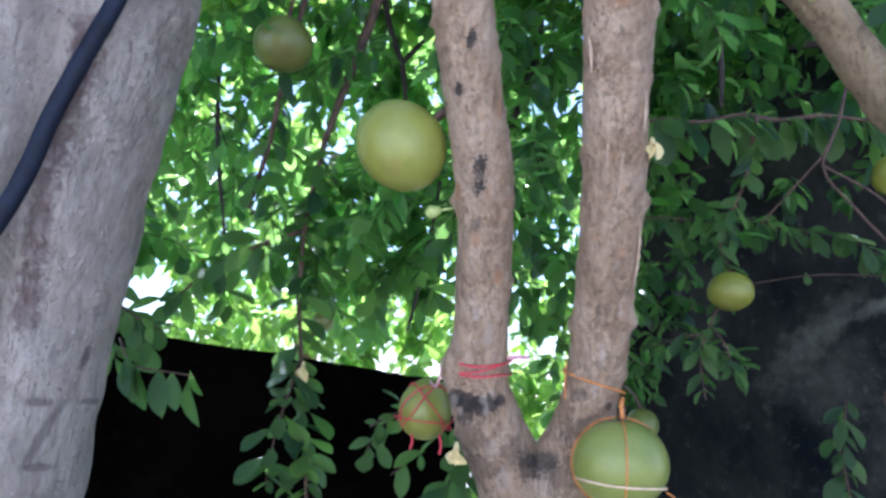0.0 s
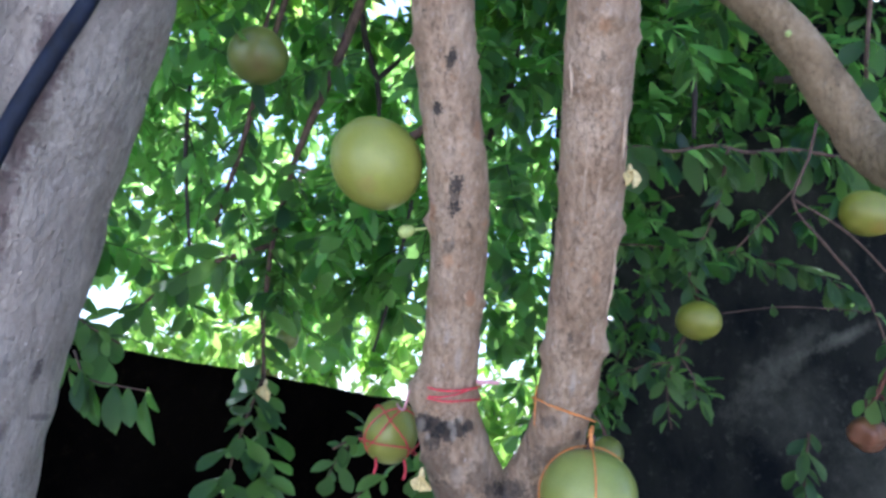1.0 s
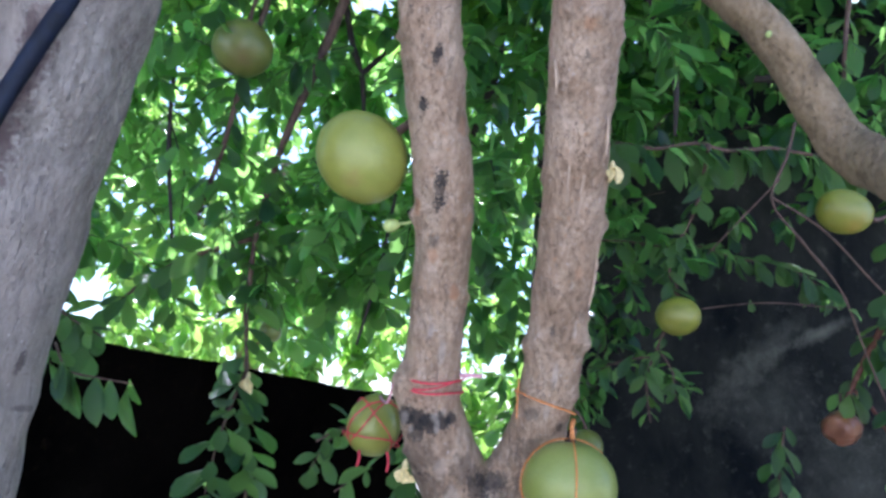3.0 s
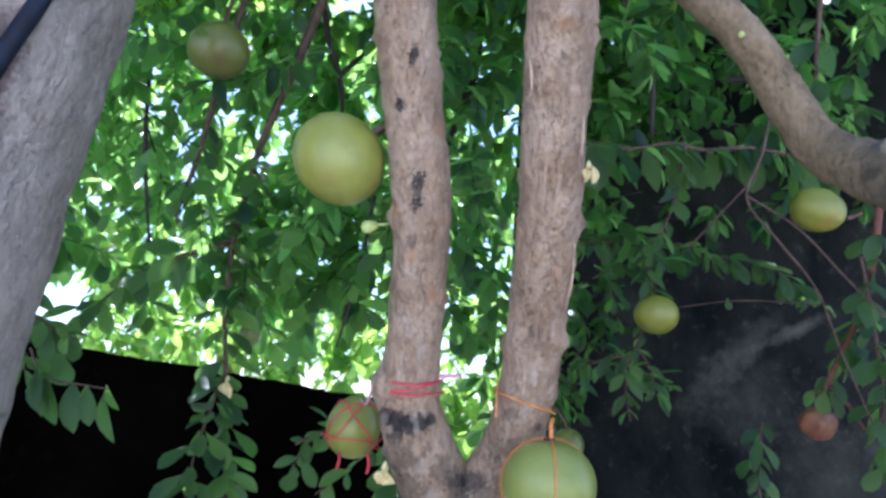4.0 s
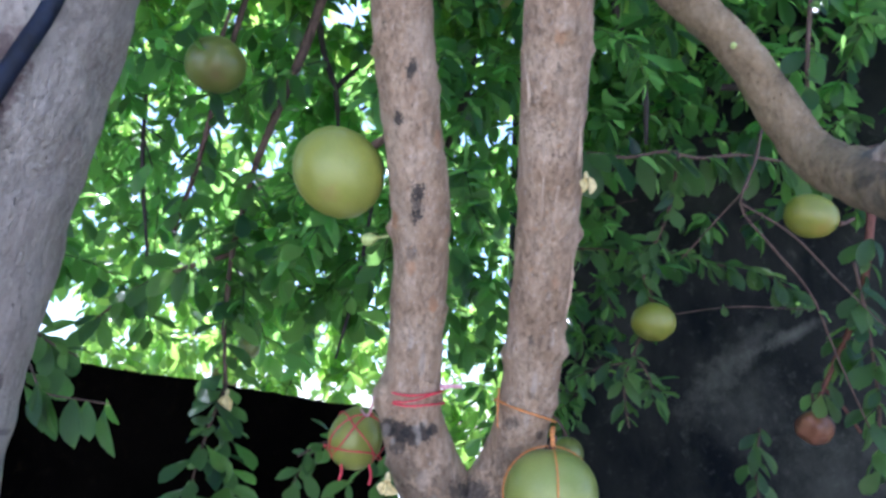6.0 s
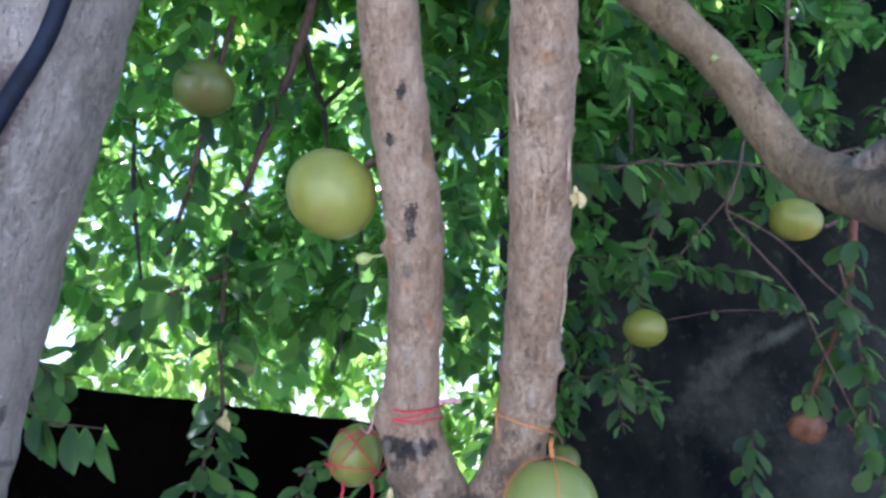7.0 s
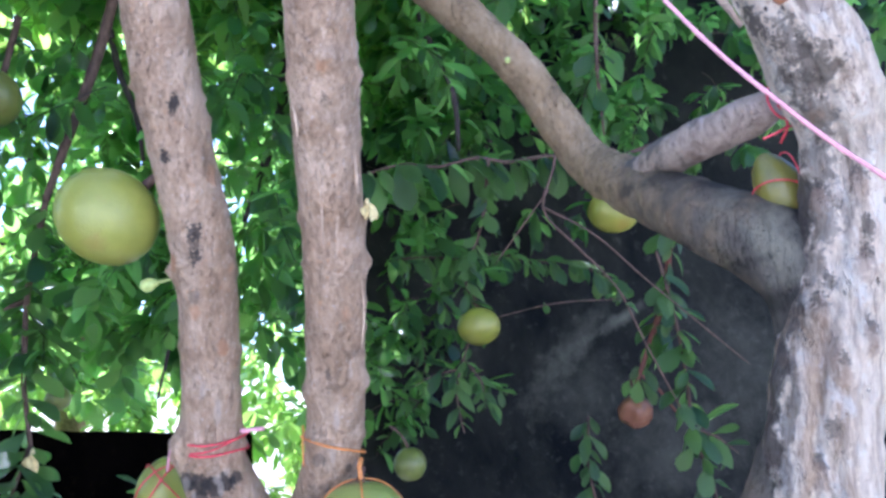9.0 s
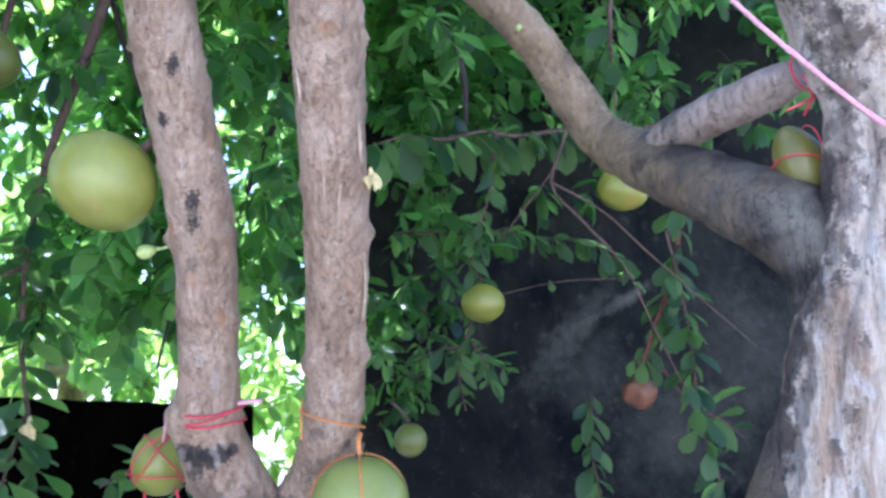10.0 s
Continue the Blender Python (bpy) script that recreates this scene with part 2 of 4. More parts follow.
STEM_BANDS = tuple(((x, 1.49, z), (w, 0.2, h), 0, a, c) for x, z, w, h, a, c in ((0.036, 1.496, 0.010, 0.018, 0.5, ASH), (0.050, 1.474, 0.006, 0.010, 0.6, ASH), (0.093, 1.500, 0.010, 0.012, 0.45, ASH), (0.098, 1.482, 0.008, 0.016, 0.5, ASH),
             (0.110, 1.512, 0.007, 0.010, 0.45, ASH), (0.112, 1.405, 0.016, 0.024, 0.6, CLAY), (0.140, 1.352, 0.020, 0.034, 0.7, CLAY), (0.095, 1.620, 0.010, 0.030, 0.5, ASH), (0.070, 1.66, 0.008, 0.02, 0.5, ASH),
             (0.305, 1.590, 0.008, 0.034, 0.6, ASH), (0.330, 1.68, 0.006, 0.03, 0.5, ASH), (0.300, 1.53, 0.008, 0.02, 0.6, ASH), (0.225, 1.335, 0.016, 0.022, 0.5, CLAY), (0.31, 1.75, 0.006, 0.02, 0.5, ASH)))
PALE_BANDS = (((0.783, 0.775, 1.53), (0.16, 0.4, 0.0085), -82.5, 0.85, (0.60, 0.44, 0.29)), ((0.771, 0.775, 1.53), (0.15, 0.4, 0.003), -82.5, 0.6, (0.12, 0.09, 0.07)),
              ((0.86, 0.70, 1.55), (0.12, 0.4, 0.004), -86, 0.5, (0.40, 0.31, 0.24)), ((0.825, 0.73, 1.53), (0.10, 0.4, 0.005), -84, 0.4, (0.45, 0.36, 0.28)))
M_STEM = bark("stem bark", (0.29, 0.190, 0.112), (0.51, 0.358, 0.232), (0.70, 0.545, 0.390), STEM_SPOTS, 0.4, 0.3, 0.009, 0.53, RIMS, (0.035, 0.035, 0.035), 0.85, STEM_DARK_PATCHES, (0.58, 0.31, 0.16), (), 1.0, None, STEM_BANDS)
M_OLD = bark("old grey bark", (0.25, 0.215, 0.182), (0.42, 0.374, 0.318), (0.57, 0.524, 0.462), OLD_SPOTS, 0.5, 0.3, 0.008, 0.54, OLD_STAINS, (0.115, 0.094, 0.09), 0.16, (), (0.165, 0.112, 0.108), CARVED, 0.3, (0.45, 0.39, 0.335))
KNOTS = ((0.806, 0.743, 1.663), (0.812, 0.732, 1.592), (0.783, 0.766, 1.475), (0.842, 0.663, 1.947), (0.821, 0.704, 1.913), (0.829, 0.734, 1.799), (0.852, 0.708, 1.714), (0.857, 0.698, 1.809), (0.848, 0.718, 1.628))
# knot pits and brown patches, with the shaded hollow at the top painted in
PALE_SPOTS_AND_SHADE = tuple(((x + 0.004, y, z + 0.014), 0.010, 0.8) for x, y, z in KNOTS) + (((0.808, 0.678, 1.959), 0.030, 0.7), ((0.785, 0.68, 2.0), 0.026, 0.65), ((0.757, 0.70, 2.03), 0.020, 0.85), ((0.772, 0.685, 2.01), 0.016, 0.8), ((0.80, 0.70, 1.945), 0.024, 0.6), ((0.821, 0.704, 1.90), 0.028, 0.65), ((0.828, 0.728, 1.85), 0.026, 0.6), ((0.829, 0.734, 1.78), 0.024, 0.55),
              ((0.812, 0.745, 1.72), 0.018, 0.5), ((0.79, 0.765, 1.66), 0.014, 0.4), ((0.835, 0.71, 1.56), 0.010, 0.7), ((0.80, 0.745, 1.53), 0.010, 0.7), ((0.86, 0.70, 1.76), 0.010, 0.7), ((0.82, 0.73, 1.70), 0.009, 0.7), ((0.865, 0.66, 1.99), 0.014, 0.6))
PALE_SPOTS_AND_SHADE += tuple((p, 0.042, 0.85) for p in ((0.763, 0.857, 1.40), (0.767, 0.851, 1.45), (0.778, 0.833, 1.52), (0.787, 0.813, 1.60), (0.808, 0.797, 1.68), (0.825, 0.783, 1.75), (0.836, 0.771, 1.81)))   # shaded left flank, painted dark into the bark
PALE_RIMS = tuple(((x, y, z), 0.014, 0.55) for x, y, z in KNOTS) + (((0.80, 0.65, 2.04), 0.03, 0.6), ((0.805, 0.74, 1.62), 0.018, 0.5), ((0.84, 0.72, 1.50), 0.016, 0.5))
M_PALE = bark("pale rough bark", (0.39, 0.285, 0.195), (0.90, 0.770, 0.600), (0.97, 0.890, 0.755), PALE_SPOTS_AND_SHADE, 0.85, 0.12, 0.014, 0.5, PALE_RIMS, (0.10, 0.085, 0.072), 0.4, (), (0.42, 0.29, 0.20), (), 1.0, None, PALE_BANDS)
# the stub's dark spots paint its shadowed upper side into the bark
M_STUB = bark("stub bark", (0.25, 0.185, 0.14), (0.46, 0.365, 0.285), (0.60, 0.50, 0.41), (((0.825, 1.03, 2.005), 0.05, 0.75), ((0.815, 1.13, 1.985), 0.055, 0.8), ((0.83, 0.93, 1.995), 0.03, 0.6)), 0.5, 0.4, 0.006, 0.56, (), (0.085, 0.082, 0.072), 0.4)
# grey algae, and the trunk's shaded side put into the limb colour
LIMB_SPOTS = (((0.81, 0.80, 1.80), 0.12, 0.75), ((0.81, 0.90, 1.84), 0.12, 0.75), ((0.82, 1.00, 1.89), 0.11, 0.7), ((0.825, 1.10, 1.93), 0.085, 0.55),
              ((0.82, 0.78, 1.70), 0.13, 0.75), ((0.82, 0.79, 1.58), 0.15, 0.75), ((0.79, 0.80, 1.45), 0.18, 0.75))
LIMB_RIMS = (((0.800, 0.79, 1.80), 0.045, 0.75), ((0.80, 0.78, 1.745), 0.035, 0.6), ((0.80, 0.87, 1.81), 0.04, 0.6), ((0.805, 0.96, 1.85), 0.03, 0.4), ((0.825, 1.12, 1.93), 0.03, 0.4), ((0.775, 0.78, 1.48), 0.05, 0.5))
# moss patches, plus the shade of the crotch painted as dark bands
MOSS_SHADE = (0.034, 0.034, 0.029)
LIMB_BANDS = tuple((p, r, 0, a, MOSS_SHADE) for p, r, a in (((0.850, 0.79, 1.77), (0.022, 0.2, 0.07), 0.85), ((0.82, 0.90, 1.880), (0.05, 0.07, 0.024), 0.8), ((0.80, 1.0, 1.925), (0.05, 0.07, 0.022), 0.7), ((0.79, 0.93, 1.80), (0.03, 0.05, 0.016), 0.6),
              ((0.81, 0.80, 1.69), (0.03, 0.1, 0.022), 0.7), ((0.79, 0.84, 1.745), (0.02, 0.06, 0.012), 0.6), ((0.81, 0.80, 1.60), (0.02, 0.1, 0.07), 0.7), ((0.78, 1.10, 1.93), (0.03, 0.04, 0.014), 0.5)))
M_LIMB = bark("limb bark", (0.165, 0.120, 0.068), (0.340, 0.246, 0.136), (0.465, 0.355, 0.225), LIMB_SPOTS, 0.6, 0.5, 0.008, 0.56, LIMB_RIMS, (0.114, 0.104, 0.088), 0.28, (), (0.30, 0.28, 0.20), (), 1.0, None, LIMB_BANDS, 0.3)
M_TWIG = plain("twig bark", (0.110, 0.072, 0.054), 0.85, 0.2, 0.4, 90, 0.001, (1, 1, 0.4))
M_REDTWIG = plain("reddish twig bark", (0.17, 0.072, 0.05), 0.8, 0.25, 0.4, 90, 0.001, (1, 1, 0.4))
M_DARKTWIG = plain("dark twig bark", (0.05, 0.04, 0.036), 0.85, 0.2, 0.4, 90, 0.001)
M_WOUND = plain("torn wood", (0.36, 0.18, 0.095), 0.85, 0.2, 0.5, 70, 0.004)
M_CUT = plain("cut wood", (0.50, 0.38, 0.27), 0.85, 0.2, 0.3, 80, 0.002)
# dark set for shaded leaves, lighter set for sunlit: light put into colour
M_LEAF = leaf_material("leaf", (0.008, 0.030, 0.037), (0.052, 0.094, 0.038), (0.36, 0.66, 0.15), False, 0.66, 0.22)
M_LEAF_FAR = leaf_material("leaf painted sunlit", (0.012, 0.075, 0.062), (0.078, 0.19, 0.056), (0.50, 0.78, 0.14), False, 0.64, 0.26)
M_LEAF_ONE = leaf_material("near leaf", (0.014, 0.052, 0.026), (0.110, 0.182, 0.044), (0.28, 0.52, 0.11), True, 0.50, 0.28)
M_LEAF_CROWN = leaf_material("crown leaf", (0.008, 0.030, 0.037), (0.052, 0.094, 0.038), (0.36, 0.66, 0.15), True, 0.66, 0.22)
M_FRUIT = fruit_material("green rind", (0.225, 0.248, 0.040), (0.285, 0.298, 0.056), (0.27, 0.16, 0.06), ((-0.105, 1.35, 1.905), 0.03))
M_FRUIT_G = fruit_material("fresh green rind", (0.215, 0.252, 0.050), (0.275, 0.310, 0.072), (0.24, 0.20, 0.07))
M_FRUIT_B = fruit_material("olive rind", (0.145, 0.165, 0.036), (0.19, 0.205, 0.048), (0.19, 0.10, 0.04), ((-0.475, 1.98, 2.41), 0.05))
M_FRUIT_Y = fruit_material("bright green rind", (0.205, 0.215, 0.026), (0.26, 0.255, 0.036), (0.27, 0.155, 0.03), ((1.16, 1.79, 2.05), 0.04))
M_FRUIT_D = fruit_material("brownish olive rind", (0.115, 0.12, 0.022), (0.17, 0.155, 0.03), (0.26, 0.10, 0.05), ((0.87, 0.79, 1.82), 0.03))
M_DRY = fruit_material("dried brown rind", (0.17, 0.065, 0.032), (0.27, 0.12, 0.062), (0.06, 0.03, 0.02))
M_RED = plain("red raffia", (0.62, 0.06, 0.08), 0.5, 0.4, 0.3, 200, 0.0005)
M_ORANGE = plain("orange raffia", (0.62, 0.24, 0.06), 0.5, 0.4, 0.35, 200, 0.0005)
M_PALESTR = plain("faded raffia", (0.72, 0.55, 0.36), 0.5, 0.4, 0.2, 200, 0.0005)
M_PINK = plain("pink cord", (0.66, 0.33, 0.37), 0.55, 0.3, 0.2, 300, 0.0008)
M_HOSE = plain("black hose", (0.0055, 0.0095, 0.022), 0.6, 0.25, 0.6, 40, 0.0006)
M_FLOWER = plain("dried flower", (0.66, 0.55, 0.26), 0.7, 0.2, 0.3, 120, 0.001)
M_BUD = plain("green bud", (0.42, 0.50, 0.16), 0.5, 0.4, 0.2, 120, 0.0005)
# the wall's deep shade is put into this near-zero colour, over the mould
M_BLACKWALL = concrete("shade-black wall", (0.0012, 0.0011, 0.001), (0.004, 0.0032, 0.0026), (0.030, 0.021, 0.013), None, 0.0)
RUN = (((1.72, 2.9, 1.94), (0.22, 0.3, 0.035), -26, 0.55), ((1.45, 2.9, 1.80), (0.34, 0.3, 0.08), -42, 0.35), ((1.50, 2.9, 1.64), (0.30, 0.3, 0.22), 0, 0.22), ((1.9, 2.9, 1.35), (0.4, 0.3, 0.3), 0, 0.25),
       ((2.35, 2.9, 1.7), (0.5, 0.3, 0.4), 10, 0.25))
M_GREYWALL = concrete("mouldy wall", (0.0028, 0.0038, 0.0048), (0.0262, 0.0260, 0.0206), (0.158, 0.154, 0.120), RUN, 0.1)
M_PLASTER = plain("pale plaster", (0.74, 0.755, 0.77), 0.9, 0.2, 0.12, 5, 0.004)
# ground out of view, kept pale to bounce sunlight up at the stems
M_SOIL = plain("soil", (0.41, 0.375, 0.325), 0.95, 0.1, 0.35, 6, 0.02)


# ---------------------------------------------------------------- building blocks
def thing(name, at, label, category, group="", kind=""):
    ob = new(name)
    ob.empty_display_size = 0.05
    ob.location = at
    return tagged(ob, label, category, group, kind)


def adopt(ob, parent):
    """Parent ob, whose mesh lies in world coordinates, with no shift."""
    ob.parent = parent
    if parent.parent is None:
        ob.matrix_parent_inverse = Matrix.Translation(parent.location).inverted() if parent.data is None else Matrix()
    return ob


def mesh_of(name, verts, faces, material, smooth=True):
    me = bpy.data.meshes.new(name)
    me.from_pydata([tuple(v) for v in verts], [], faces)
    me.materials.append(material)
    me.polygons.foreach_set("use_smooth", [smooth] * len(faces))
    me.update()
    return me


def part(name, me, parent, label="", kind=""):
    ob = new(name, me)
    adopt(ob, parent)
    return tagged(ob, label, kind=kind)


def spline(rows, step):
    """Even samples (place, radius) of a Catmull-Rom curve through rows of x, y, z, radius."""
    a = np.array(rows, float)
    a = np.vstack([2 * a[0] - a[1], a, 2 * a[-1] - a[-2]])
    out = []
    for i in range(1, len(a) - 2):
        p0, p1, p2, p3 = a[i - 1:i + 3]
        d0, d1, d2 = (max(1e-6, np.linalg.norm(q[:3] - p[:3])) for p, q in ((p0, p1), (p1, p2), (p2, p3)))
        m1 = d1 * ((p1 - p0) / d0 * d1 + (p2 - p1) / d1 * d0) / (d0 + d1)
        m2 = d1 * ((p2 - p1) / d1 * d2 + (p3 - p2) / d2 * d1) / (d1 + d2)
        k = max(2, int(d1 / step))
        for t in np.arange(k) / k:
            out.append((2 * t ** 3 - 3 * t * t + 1) * p1 + (t ** 3 - 2 * t * t + t) * m1 + (3 * t * t - 2 * t ** 3) * p2 + (t ** 3 - t * t) * m2)
    out.append(a[-2])
    return np.array(out)


def tube(rows, step=0.012, sides=40, rough=0.0, grain=14.0, seed=0.0, knobs=(), flutes=(), cap=True, nodes=()):
    """Verts and faces of a round limb along rows of x, y, z, radius. knobs: place, radius, height. flutes: angle, width, depth."""
    s = spline(rows, step)
    verts, faces = [], []
    side = None
    for i, (x, y, z, r) in enumerate(s):
        d = Vector(s[min(i + 1, len(s) - 1)][:3] - s[max(i - 1, 0)][:3]).normalized()
        if side is None:
            side = d.cross(Vector((0, 1, 0.01))).normalized()
        side = (side - d * side.dot(d)).normalized()
        up = d.cross(side)
        c = Vector((x, y, z))
        for k in range(sides):
            a = 2 * math.pi * k / sides
            n = math.cos(a) * side + math.sin(a) * up
            q = c + n * r
            out = 0.0
            if rough:
                out += rough * (noise.noise(q * grain + Vector((seed, 0, 0))) + 0.5 * noise.noise(q * grain * 2.7 + Vector((0, seed, 0))))
            for angle, width, depth in flutes:
                da = (a - angle + math.pi) % (2 * math.pi) - math.pi
                out -= depth * math.exp(-(da / width) ** 2)
            for level, wide, h in nodes:
                e = (q.z - level + 0.012 * noise.noise(q * 18)) / wide
                if abs(e) < 3:
                    out += h * math.exp(-e * e) * (0.45 + 1.3 * noise.noise(q * 24))
            for place, rad, h in knobs:
                e = (q - Vector(place)).length / rad
                if e < 3:
                    out += h * math.exp(-e * e) * (1.0 + 0.5 * noise.noise(q * 60))
            verts.append(q + n * out)
    m = len(s)
    for i in range(m - 1):
        for k in range(sides):
            a, b = i * sides + k, i * sides + (k + 1) % sides
            faces.append((a, b, b + sides, a + sides))
    if cap:
        for ring in (0, m - 1):
            verts.append(Vector(s[ring][:3]))
            ci = len(verts) - 1
            for k in range(sides):
                a, b = ring * sides + k, ring * sides + (k + 1) % sides
                faces.append((ci, b, a) if ring == 0 else (ci, a, b))
    return verts, faces


def limb(name, rows, material, parent, label="", **kw):
    return part(name, mesh_of(name, *tube(rows, **kw), material), parent, label)


def cord(rows, radius):
    return [(*p, radius) for p in rows]


# leaf templates: half widths along the blade of a spoon-shaped, a narrower and a pointed leaf
LEAF_S = (0.0, 0.10, 0.3, 0.52, 0.74, 0.9, 1.0)
SPOON = (0.012, 0.040, 0.125, 0.220, 0.262, 0.200, 0.03)
BLADE = (0.012, 0.050, 0.155, 0.225, 0.225, 0.140, 0.012)
POINTED = (0.010, 0.060, 0.175, 0.220, 0.170, 0.085, 0.006)


def leaf_shape(droop=0.12, fold=0.05, wave=0.02, wide=1.0, outline=SPOON, side=0.0):
    """A blade folded along the midrib, drooping to its tip and bent a little to one side."""
    v = []
    for s, w in zip(LEAF_S, outline):
        z = -droop * s * s
        x = side * s * s
        u = wave * math.sin(5.0 * s + 1.0)
        v += [(x - w * wide, s, z + fold * w / 0.2 + u), (x, s, z), (x + w * wide, s, z + fold * w / 0.2 - u)]
    f = []
    for i in range(len(LEAF_S) - 1):
        a = 3 * i
        f += [(a, a + 1, a + 4, a + 3), (a + 1, a + 2, a + 5, a + 4)]
    return np.array(v), f


LEAF_KINDS = ((0.06, 0.05, 0.02, 1.0, SPOON, 0.03), (0.20, 0.07, 0.0, 0.95, BLADE, -0.05), (0.30, 0.04, 0.03, 1.05, SPOON, 0.06), (0.02, 0.10, 0.02, 0.9, BLADE, 0.04),
              (0.14, 0.05, 0.04, 1.1, POINTED, -0.04), (0.38, 0.09, 0.02, 0.9, POINTED, 0.02))


def leaf_frame(direction, up):
    y = np.array(direction, float)
    y /= np.linalg.norm(y)
    x = np.cross(y, up)
    x /= max(1e-6, np.linalg.norm(x))
    return np.stack([x, y, np.cross(x, y)], 1)


def leaf_cloud(name, leaves, material, parent, label=""):
    """One mesh of many leaves. leaves: arrays of places, directions, ups and lengths."""
    place, way, up, size = leaves
    rng = np.random.default_rng(5)
    shapes = np.array([leaf_shape(*k)[0] for k in LEAF_KINDS])
    nv, n = shapes.shape[1], len(place)
    face = np.array(leaf_shape()[1])
    y = way / np.linalg.norm(way, axis=1, keepdims=True)
    x = np.cross(y, up)
    x /= np.maximum(1e-6, np.linalg.norm(x, axis=1, keepdims=True))
    axes = np.stack([x, y, np.cross(x, y)], 1)
    verts = np.einsum("nvk,nkc->nvc", shapes[rng.integers(len(shapes), size=n)] * size[:, None, None], axes) + place[:, None, :]
    faces = (face[None] + (np.arange(n) * nv)[:, None, None]).reshape(-1, 4)
    me = bpy.data.meshes.new(name)
    me.vertices.add(n * nv)
    me.vertices.foreach_set("co", verts.ravel())
    me.loops.add(faces.size)
    me.loops.foreach_set("vertex_index", faces.ravel())
    me.polygons.add(len(faces))
    me.polygons.foreach_set("loop_start", np.arange(len(faces)) * 4)
    me.polygons.foreach_set("use_smooth", np.ones(len(faces), bool))
    me.update(calc_edges=True)
    me.materials.append(material)
    return part(name, me, parent, label, "stuff")


def twig_cloud(lines, radius, material, parent, label):
    """One mesh of many thin tapering twigs. lines: an array of twigs, places and coordinates."""
    n, m = lines.shape[:2]
    taper = radius * np.linspace(1.0, 0.35, m)
    ring = np.array([(1, 0.15, 0.1), (-0.5, 0.5, 0.75), (-0.5, -0.65, -0.85)])
    verts = lines[:, :, None, :] + ring[None, None] * taper[None, :, None, None]
    base = (np.arange(n)[:, None, None] * m + np.arange(m - 1)[None, :, None]) * 3
    k = np.arange(3)[None, None]
    a, b = base + k, base + (k + 1) % 3
    faces = np.stack([a, b, b + 3, a + 3], -1).reshape(-1, 4)
    return part("brushwood", mesh_of("brushwood", verts.reshape(-1, 3), faces.tolist(), material), parent, label, "stuff")


def twig_leaves(line, rng, spacing, size, per=3, droop=0.35, start=0.15, spread=1.0, face=0.0):
    """Leaves in whorls along a line of places: rows for leaf_cloud."""
    out = []
    line = np.array(line)
    seg = np.linalg.norm(np.diff(line, axis=0), axis=1)
    at = np.r_[0, np.cumsum(seg)]
    d = at[-1] * start
    while d < at[-1]:
        p = np.array([np.interp(d, at, line[:, k]) for k in range(3)])
        q = np.array([np.interp(min(d + 0.02, at[-1]), at, line[:, k]) for k in range(3)])
        ahead = (q - p) / max(1e-6, np.linalg.norm(q - p)) if np.linalg.norm(q - p) > 1e-6 else np.array([0, 0, -1.0])
        turn = rng.uniform(0, 6.28)
        for k in range(per if rng.random() < 0.8 else per + 1):
            a = turn + 6.28 * k / per + rng.normal(0, 0.4)
            side = np.cross(ahead, (0.3, 0.2, 0.9))
            side /= max(1e-6, np.linalg.norm(side))
            other = np.cross(ahead, side)
            v = spread * (math.cos(a) * side + math.sin(a) * other) + 0.45 * ahead + np.array([0, 0, -droop])
            up = np.array([rng.normal(0, 0.5), rng.normal(0, 0.5) - 0.35, 1.0])
            if face:
                hang = face * max(0.0, -v[2] / np.linalg.norm(v))
                up = up * (1 - hang) + hang * np.array([rng.normal(0, 0.45), -1.0, 0.2])
            out.append((p + rng.normal(0, 0.006, 3), v, up, size * rng.uniform(0.5, 1.15)))
        d += spacing * rng.uniform(0.7, 1.4)
    return out


LEAF_MESHES = [mesh_of("leaf", *leaf_shape(*k), M_LEAF_ONE) for k in LEAF_KINDS]
CROWN_MESHES = [mesh_of("leaf", *leaf_shape(*k), M_LEAF_CROWN) for k in LEAF_KINDS]


def leafy_branch(label, lines, seed, size=0.085, spacing=0.05, per=2, droop=0.4, start=0.1, bare=(), face=0.6, wood=M_TWIG, kinds=(0, 1, 2, 3, 4, 5), group="hanging leafy twigs"):
    """A hanging twig with single leaves. lines: rows of x, y, z, radius, one list for each fork."""
    rng = np.random.default_rng(seed)
    t = thing("leafy_branch", lines[0][0][:3], label, "branch", group)
    for i, rows in enumerate(lines):
        twig = limb("twig", rows, wood, t, step=0.03, sides=7, rough=0.0012, grain=30, seed=seed)
        if i in bare:
            continue
        line = spline(rows, 0.03)[:, :3]
        for p, d, u, s in twig_leaves(line, rng, spacing, size, per, droop, start, 1.0, face):
            ob = new("leaf", LEAF_MESHES[kinds[rng.integers(len(kinds))]])
            adopt(ob, twig)
            m = Matrix(leaf_frame(d, u).tolist()).to_4x4()
            ob.matrix_basis = Matrix.Translation(p) @ m @ Matrix.Diagonal((s, s, s, 1))
    return t


def ball(center, radii, axis=(0, 0, 1), taper=0.0, dent=0.0, lump=0.0, seed=0.0, seg=44, rings=28):
    """A rind: a round body on an axis, narrower at its stalk end by taper."""
    z = Vector(axis).normalized()
    x = z.orthogonal().normalized()
    y = z.cross(x)
    c = Vector(center)
    verts, faces = [], []
    for i in range(rings + 1):
        th = math.pi * i / rings
        for k in range(seg):
            ph = 2 * math.pi * k / seg
            h = math.cos(th)
            r = math.sin(th) * (1 - taper * h)
            q = Vector((r * math.cos(ph), r * math.sin(ph), h * (1 - dent * math.exp(-(th / 0.35) ** 2))))
